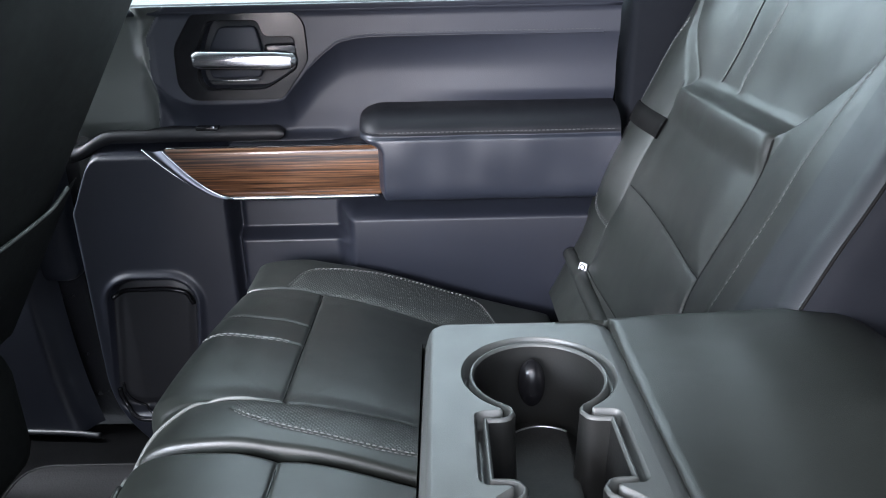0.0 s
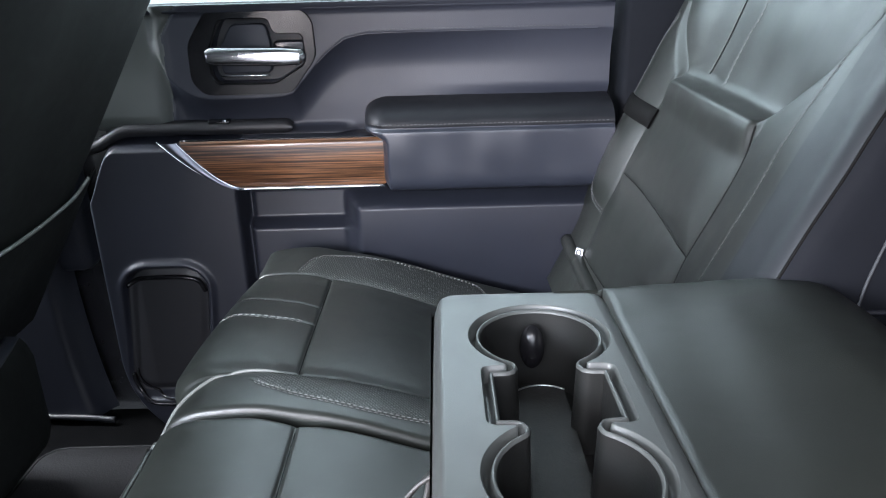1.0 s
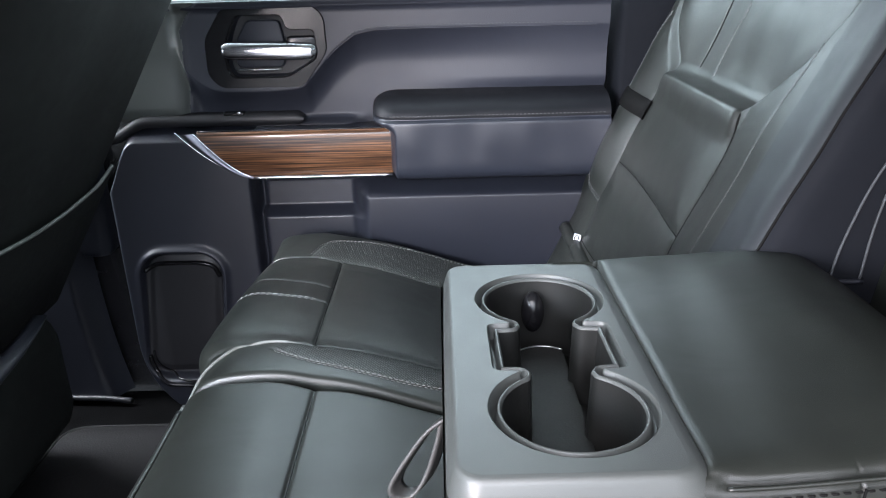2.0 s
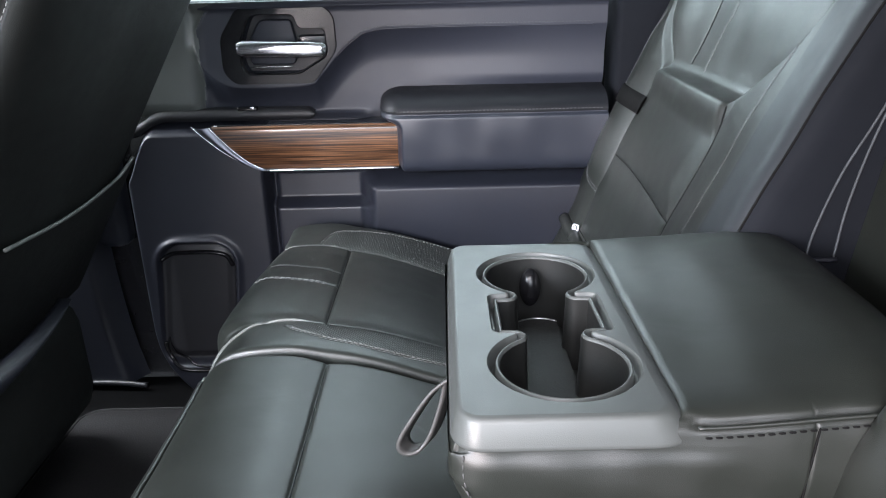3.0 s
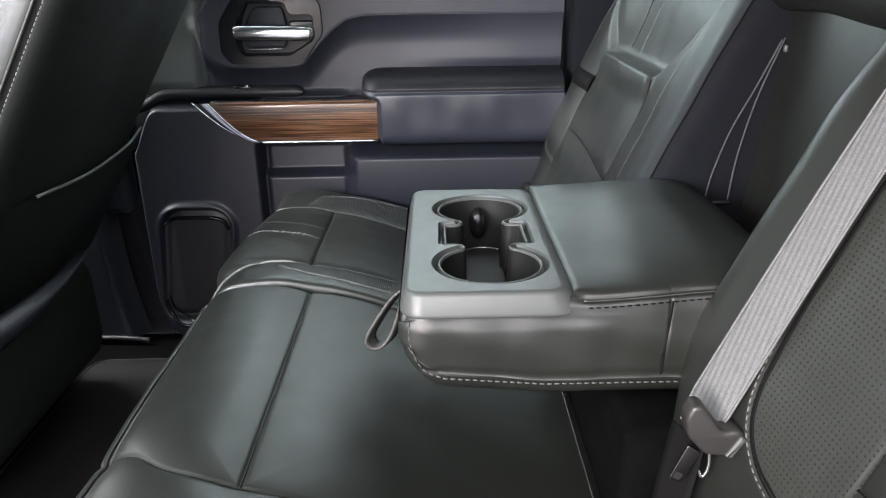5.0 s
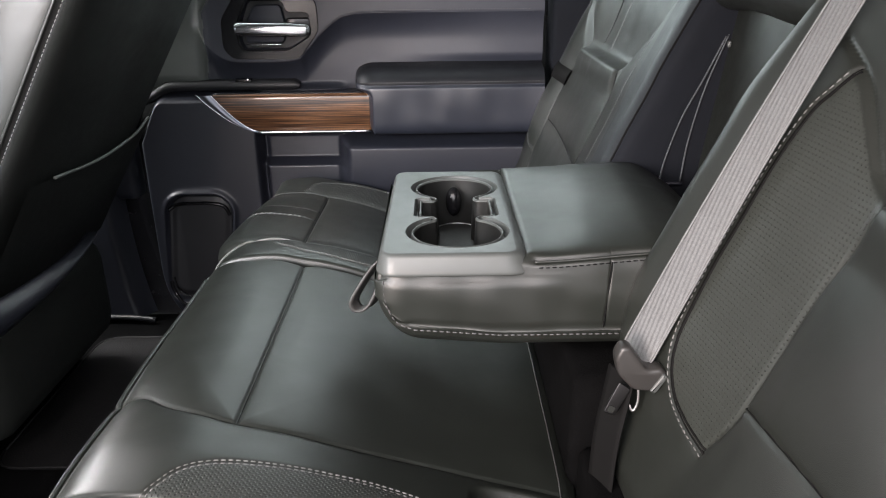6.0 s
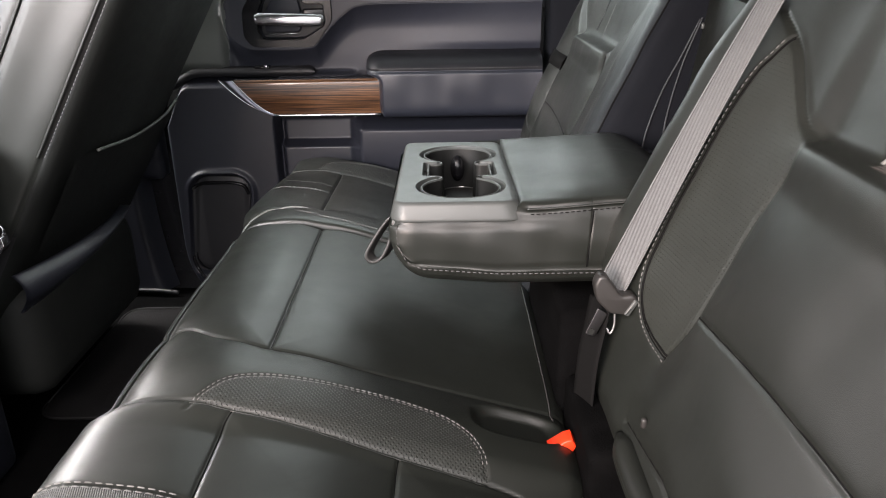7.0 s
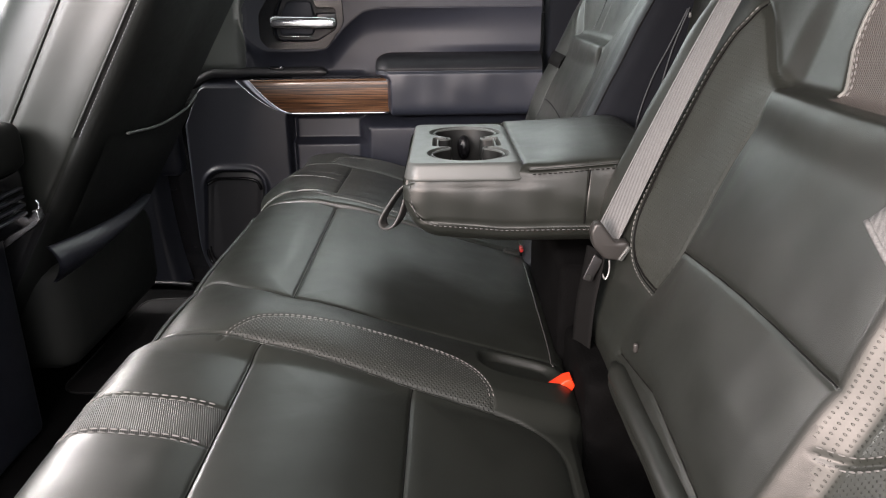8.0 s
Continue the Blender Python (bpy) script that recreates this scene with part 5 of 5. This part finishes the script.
prism("raised_floor", near_arc + far_arc, "z", TZ - 0.074, step_top, CUP_FLOOR, well, "worn dark grey raised floor")
# A steel-bright tube paints the glint on the rubber step's far edge.
tube("floor_edge_glint", [(x, y + 0.0004, step_top + 0.0004) for x, y in far_arc], 0.0008, STEEL, well, sides=6)
fl = [(p[0], p[1], p[2]) for p in zs(loop(H3 * np.array([0.9, 1]), TZ - 0.074))]
link("well_floor", fl, [tuple(range(len(fl)))], RUBBER, well, smooth=False)


def grip(c, size, parent, turn):
    bm = bmesh.new()
    bmesh.ops.create_uvsphere(bm, u_segments=20, v_segments=14, radius=1.0)
    bmesh.ops.scale(bm, vec=size, verts=bm.verts)
    bmesh.ops.rotate(bm, cent=(0, 0, 0), matrix=Euler([radians(t) for t in turn]).to_matrix(), verts=bm.verts)
    bmesh.ops.translate(bm, vec=c, verts=bm.verts)
    bm.verts.index_update()
    v, f = [tuple(x.co) for x in bm.verts], [tuple(x.index for x in fc.verts) for fc in bm.faces]
    bm.free()
    return link("cup_grip", v, f, GLOSS, parent, "glossy black spring grip")


grip((CX + 0.000, C2 + 0.038, TZ - 0.034), (0.011, 0.010, 0.020), well, (-8, 0, 0))
grip((CX + 0.038, C1 - 0.012, TZ - 0.036), (0.008, 0.010, 0.018), well, (0, 8, 0))

# pull strap
sp_ = spline([(-0.004, 0.004, 0.500), (-0.022, 0.002, 0.486), (-0.042, -0.002, 0.458), (-0.052, -0.004, 0.438), (-0.046, -0.004, 0.426), (-0.032, -0.003, 0.428), (-0.020, 0.0, 0.445), (-0.010, 0.004, 0.475), (-0.006, 0.006, 0.495)], 8)
SP = np.array([[p + np.array([0.5 * w, 0.86 * w, 0]) for w in np.linspace(-0.009, 0.009, 5)] for p in sp_])
nrm = np.gradient(sp_, axis=0)
nrm = np.stack([-nrm[:, 2], 0 * nrm[:, 0], nrm[:, 0]], 1)
nrm /= np.linalg.norm(nrm, axis=1)[:, None]
both = np.concatenate([SP, (SP + nrm[:, None] * 0.0032)[:, ::-1]], 1)
plain_sheet("pull_strap", both, STRAP, rest, "black woven pull strap", close_v=True)

# ---- seat belt and buckles ----
belt = thing("seat_belt", "grey woven seat belt with a stowed latch, across the backrest's edge", "seat belt", at=(0.26, -0.23, 0.5))
lo_c, hi_c = np.array([0.232, -0.231, 0.468]), np.array([0.4197, -0.234, 0.885])
nb = 60
BP = []
axis_ = (hi_c - lo_c) / np.linalg.norm(hi_c - lo_c)
for t in np.linspace(0, 1, nb):
    w0 = np.array([0.022 - 0.018 * t, -0.036 - 0.010 * t, 0.0])
    w0 = w0 - axis_ * (w0 @ axis_)
    w0 /= np.linalg.norm(w0)
    nn = np.cross(axis_, w0)
    if nn[1] > 0:
        nn = -nn
    c = lo_c + (hi_c - lo_c) * t + nn * 0.006 * math.sin(math.pi * t)
    k = 0.0190 * (1 - 0.25 * max(0, 0.06 - t) / 0.06)
    cross = [c + w0 * a * k + nn * (0.0007 * math.cos(a * 1.5)) for a in np.linspace(-1, 1, 13)]
    cross += [c + w0 * a * k - nn * 0.0010 for a in np.linspace(1, -1, 13)]
    BP.append(cross)
plain_sheet("webbing", np.array(BP), WEB, belt, "light grey ribbed webbing", close_v=True, flip=True)
for e in (-1, 1):
    tube("selvage", [b[0 if e < 0 else 12] for b in BP], 0.0011, WEB, belt, sides=6)
# latch: moulded grip with steel tongue and hook
prism("latch_grip", rounded_outline([(0.213, 0.500), (0.218, 0.511), (0.226, 0.511), (0.243, 0.487), (0.256, 0.489), (0.262, 0.482), (0.252, 0.464), (0.232, 0.466), (0.217, 0.482)], 0.005), "y", -0.262, -0.244, LATCH, belt, "black moulded latch grip", bevel=0.004)
prism("latch_lip", rounded_outline([(0.246, 0.466), (0.257, 0.484), (0.262, 0.481), (0.252, 0.464)], 0.002), "y", -0.264, -0.258, TRAY, belt, bevel=0.002)
tong = prism("tongue", rounded_outline([(0.221, 0.470), (0.232, 0.462), (0.219, 0.434), (0.208, 0.438)], 0.003), "y", -0.253, -0.250, DARK_STEEL, belt, "dark steel tongue", bevel=0.0008)
prism("tongue_slot", rounded_outline([(0.2135, 0.446), (0.2195, 0.443), (0.2165, 0.437), (0.2110, 0.440)], 0.001), "y", -0.2536, -0.2528, BLACK, tong)
tube("hook", spline([(0.240, -0.248, 0.462), (0.240, -0.250, 0.446), (0.236, -0.250, 0.437), (0.232, -0.249, 0.444)], 6), 0.0014, STEEL, belt, sides=8)

# hanging part of the belt under the latch
dn = spline([(0.226, -0.236, 0.470), (0.222, -0.236, 0.440), (0.216, -0.238, 0.40), (0.214, -0.236, 0.35), (0.213, -0.233, 0.26), (0.213, -0.232, 0.16)], 8)
wv = np.array([0.40, -0.90, 0.0]) / math.hypot(0.40, 0.90)
fv = np.array([-0.90, -0.40, 0.0]) / math.hypot(0.40, 0.90)
DP = np.array([[p + wv * w * 0.019 for w in np.linspace(-1, 1, 7)] + [p - fv * 0.0014 + wv * w * 0.019 for w in np.linspace(1, -1, 7)] for p in dn])
plain_sheet("lower_webbing", DP, SEAM, belt, "black woven lower webbing", close_v=True)

# outboard belt, hanging beside the near seat's pad
side_belt = thing("seat_belt", "pale woven seat belt end resting on the backrest's outer pad", "seat belt", at=(0.33, -0.64, 0.62))
ts = np.linspace(0, 1, 30)
sv = 0.634 + 0.120 * ts
sz = 0.604 + 0.150 * ts
mid_line = backrest(sv, sz, -1, 0.146) + BN * (0.007 + 0.012 * ts)[:, None]
across = np.array([0.10, -0.80, -0.58])
across /= np.linalg.norm(across)
SBP = np.array([[p + across * w * 0.023 + BN * 0.0012 * math.cos(1.5 * w) for w in np.linspace(-1, 1, 9)] + [p + across * w * 0.023 - BN * 0.0014 for w in np.linspace(1, -1, 9)] for p in mid_line])
plain_sheet("webbing", SBP, WEB, side_belt, "pale grey ribbed webbing", close_v=True)
tube("folded_end", [SBP[0][k] + np.array([0, 0, -0.0008]) for k in range(9)], 0.0024, WEB, side_belt, sides=8)

buckle = thing("seat_buckle", "black belt buckle with a bright red release button", "seat buckle", at=(0.19, -0.25, 0.29))
rounded_box("buckle_body", (0.135, -0.256, 0.266), (0.196, -0.222, 0.284), 0.006, HARD, buckle, turn=(0, 17, 4))
prism("release_button", [(0.166, 0.294), (0.178, 0.286), (0.197, 0.291), (0.203, 0.304), (0.198, 0.313), (0.190, 0.311)], "y", -0.272, -0.250, RED, buckle, "bright orange-red button", bevel=0.002)

far_buckle = thing("seat_buckle", "black belt buckle with a red button, under the armrest", "seat buckle", at=(0.17, 0.205, 0.29))
rounded_box("buckle_body", (0.150, 0.194, 0.297), (0.182, 0.216, 0.316), 0.005, BLACK, far_buckle, turn=(0, 12, 0))
rounded_box("release_button", (0.180, 0.194, 0.313), (0.187, 0.214, 0.321), 0.002, RED_SHADED, far_buckle, "red button, coloured as in the armrest's shade")

knob = rounded_box("fold_knob", (0.239, -0.386, 0.407), (0.245, -0.380, 0.418), 0.0025, LATCH)
tagged(knob, "small dark plastic stud on the backrest's side", "stud")

strap = thing("belt_guide", "black elastic strap loop round the far backrest's edge", "belt guide", at=(0.30, 0.66, 0.62))
gv = np.linspace(0.646, 0.797, 30)
g0 = backrest(gv, np.full(30, 0.589), 1, 0.152) + BN * 0.0035
g1 = backrest(gv, np.full(30, 0.617), 1, 0.152) + BN * 0.0035
GP = np.array([[a, (a + b) / 2 + BN * 0.001, b, b - BN * 0.003, a - BN * 0.003] for a, b in zip(g0, g1)])
plain_sheet("loop", GP, SEAM, strap, close_v=True, flip=True)

tag_c = backrest(np.array([0.678]), np.array([0.385]), 1, 0.152)[0] + BN * 0.006
anchor = thing("child_seat_tag", "small white child-seat anchor tag with a dark ring", "tag", at=tuple(tag_c))
face = Vector((-0.72, -0.62, 0.30)).normalized()
sidew = face.cross(Vector((0, 0, 1))).normalized()
uph = sidew.cross(face)


def tag_loop(r, out, n=24, square=0.0):
    """A ring of places on the tag's face; square above zero draws it towards a square."""
    res = []
    for a in np.linspace(0, 2 * math.pi, n, endpoint=False):
        k = r / max(abs(math.cos(a)), abs(math.sin(a))) * square + r * (1 - square)
        p = Vector(tag_c) + sidew * (k * math.cos(a)) + uph * (k * math.sin(a)) + face * out
        res.append(tuple(p))
    return res


plate = np.array([tag_loop(0.0072, -0.0012, square=0.8), tag_loop(0.0072, 0.0, square=0.8), tag_loop(0.0066, 0.0006, square=0.8), tag_loop(0.0005, 0.0006)])
plain_sheet("plate", plate, TAG_WHITE, anchor, "white plastic plate", close_v=True)
ring = np.array([tag_loop(0.0050, 0.0004), tag_loop(0.0050, 0.0011), tag_loop(0.0036, 0.0011), tag_loop(0.0036, 0.0004)])
plain_sheet("printed_ring", ring, CLOTH, anchor, "dark blue ring", close_v=True)

# ---- front passenger seat, seen from behind ----
fseat = thing("front_seat", "dark leather front seat with a map pocket on its back", "car seat", at=(-0.75, 0.42, 0.0))
FSL = 0.60
FY0, FY1 = 0.158, 0.690


def fseat_section(z):
    bx = -0.545 + FSL * (z - 0.52)
    r = 0.055
    pts = [(bx - 0.26, FY1 - 0.03), (bx - 0.20, FY1 - 0.005), (bx - 0.12, FY1), (bx - 0.055, FY1 - 0.004), (bx - 0.018, FY1 - 0.025), (bx - 0.002, FY1 - 0.07), (bx + 0.004, 0.52),
           (bx + 0.002, 0.42), (bx + 0.004, 0.32), (bx - 0.004, FY0 + 0.07), (bx - 0.018, FY0 + 0.022), (bx - 0.045, FY0 + 0.003), (bx - 0.10, FY0), (bx - 0.165, FY0 - 0.004), (bx - 0.235, FY0 + 0.01), (bx - 0.29, FY0 + 0.05)]
    return spline(pts, 8)


fz = np.linspace(0.20, 1.02, 120)
FP = np.array([[(x, y, z) for x, y in fseat_section(z)] for z in fz])
off = FP[..., 0] - (-0.545 + FSL * (FP[..., 2] - 0.52))
near_half = FP[..., 1] < 0.3
for o_ in (-0.040, -0.155):
    g = np.exp(-((off - o_) / 0.0035) ** 2) * near_half
    FP[..., 1] += 0.004 * g
FR = np.zeros(off.shape, int)
FR[(off < -0.040)] = 1
FR[(off < -0.155)] = 2
FR[(FP[..., 2] < 0.40 + 0.0 * off) & (off < -0.03)] = 3
FR[(FP[..., 1] > 0.4) & (off < -0.03)] = 4
sheet({0: ("seat_back_panel", BLACK, "matt black back panel"), 1: ("side_panel", LEATHER, ""), 2: ("front_bolster", LEATHER, ""), 3: ("side_shield", DARK, "black plastic side shield"),
       4: ("outer_side", LEATHER, "")}, FP, FR, fseat, flip=True)
zr = np.linspace(0.54, 1.0, 120)
row = np.stack([-0.545 + FSL * (zr - 0.52) - 0.036, 0 * zr + FY0 + 0.0035, zr], 1)
stitches("stitching", row, np.tile((0.5, -0.8, 0), (len(row), 1)), THREAD, fseat, "pale thread", length=0.005)
row = np.stack([-0.545 + FSL * (zr - 0.52) - 0.046, 0 * zr + FY0 + 0.001, zr], 1)
tube("seam_welt", row, 0.0024, LEATHER, fseat, sides=8)
row = np.stack([-0.545 + FSL * (zr - 0.52) - 0.160, 0 * zr + FY0 - 0.003, zr], 1)
tube("seam_welt", row, 0.0022, LEATHER, fseat, sides=8)
# map pocket
py = np.linspace(0.19, 0.668, 50)
pzs = np.linspace(0, 1, 30)
PKP = []
for y in py:
    top = 0.522 - 0.010 * math.sin(math.pi * np.clip((y - 0.31) / 0.3, 0, 1)) + 0.03 * float(smooth(np.array(y), 0.60, 0.66)) + 0.01 * float(smooth(np.array(y), 0.33, 0.19))
    s_ = max(0.0, math.sin(math.pi * (y - 0.19) / 0.478)) ** 0.5
    PKP.append([(-0.545 + FSL * (0.30 + (top - 0.30) * t - 0.52) + 0.005 + 0.014 * s_ * math.sin(math.pi * min(1, 0.05 + t * 0.75)), y, 0.30 + (top - 0.30) * t) for t in pzs])
PKP = np.array(PKP)
pocket = plain_sheet("map_pocket", PKP, BLACK, fseat, "black map pocket")
hem = PKP[(py > 0.255) & (py < 0.64)][:, -1]
tube("pocket_hem", hem + np.array([0.0015, 0, 0.001]), 0.0028, PIPING, pocket, "grey elastic hem, reflection in its pale colour", sides=8)
# valance and cushion frame under the seat
vy = np.linspace(0.085, 0.515, 40)
VP = []
for y in vy:
    k = (y - 0.05) / 0.465
    z0, z1 = 0.306 + 0.040 * k ** 1.1, 0.374 - 0.026 * k
    VP.append([(-0.575 - 0.03 * (1 - math.sin(math.pi * (0.15 + 0.7 * w))) - 0.03 * (2 * k - 1) ** 2, y, z0 + (z1 - z0) * w) for w in np.linspace(0, 1, 12)])
VP = np.array(VP)
plain_sheet("rear_valance", np.concatenate([VP, (VP - np.array([0.006, 0, 0]))[:, ::-1]], 1), HARD, fseat, "dark plastic valance strip", close_v=True)
rounded_box("seat_frame", (-1.18, 0.19, 0.07), (-0.66, 0.66, 0.30), 0.05, BLACK, fseat, "black carpeted seat frame")
rounded_box("seat_pad", (-1.22, 0.165, 0.28), (-0.70, 0.685, 0.42), 0.05, LEATHER, fseat)

# ---- front centre console ----
cons = thing("centre_console", "black front console with a chrome-edged rear end", "console", at=(-0.95, 0.0, 0.0))
rounded_box("console_body", (-1.30, -0.14, 0.0), (-0.70, 0.118, 0.42), 0.02, HARD, cons)
rounded_box("console_lid", (-1.30, -0.15, 0.495), (-0.640, 0.128, 0.577), 0.022, BLACK, cons, "padded black lid")
rounded_box("vent_block", (-0.78, -0.13, 0.40), (-0.652, 0.116, 0.497), 0.008, GLOSS, cons, "gloss black rear vent block")
for i in range(4):
    rounded_box("vent_slat", (-0.660, -0.11, 0.425 + 0.014 * i), (-0.645, 0.10, 0.430 + 0.014 * i), 0.002, HARD, cons)
prism("chrome_edge", rounded_outline([(-0.770, 0.318), (-0.640, 0.402), (-0.632, 0.412), (-0.634, 0.428), (-0.643, 0.430), (-0.648, 0.420), (-0.770, 0.341)], 0.003), "y", 0.108, 0.127, CHROME, cons, "bright chrome edging", bevel=0.002)
tube("chrome_bead", spline([(-0.642, 0.1285, 0.426), (-0.641, 0.1285, 0.434), (-0.645, 0.1285, 0.441)], 6), 0.0022, CHROME, cons, sides=8)
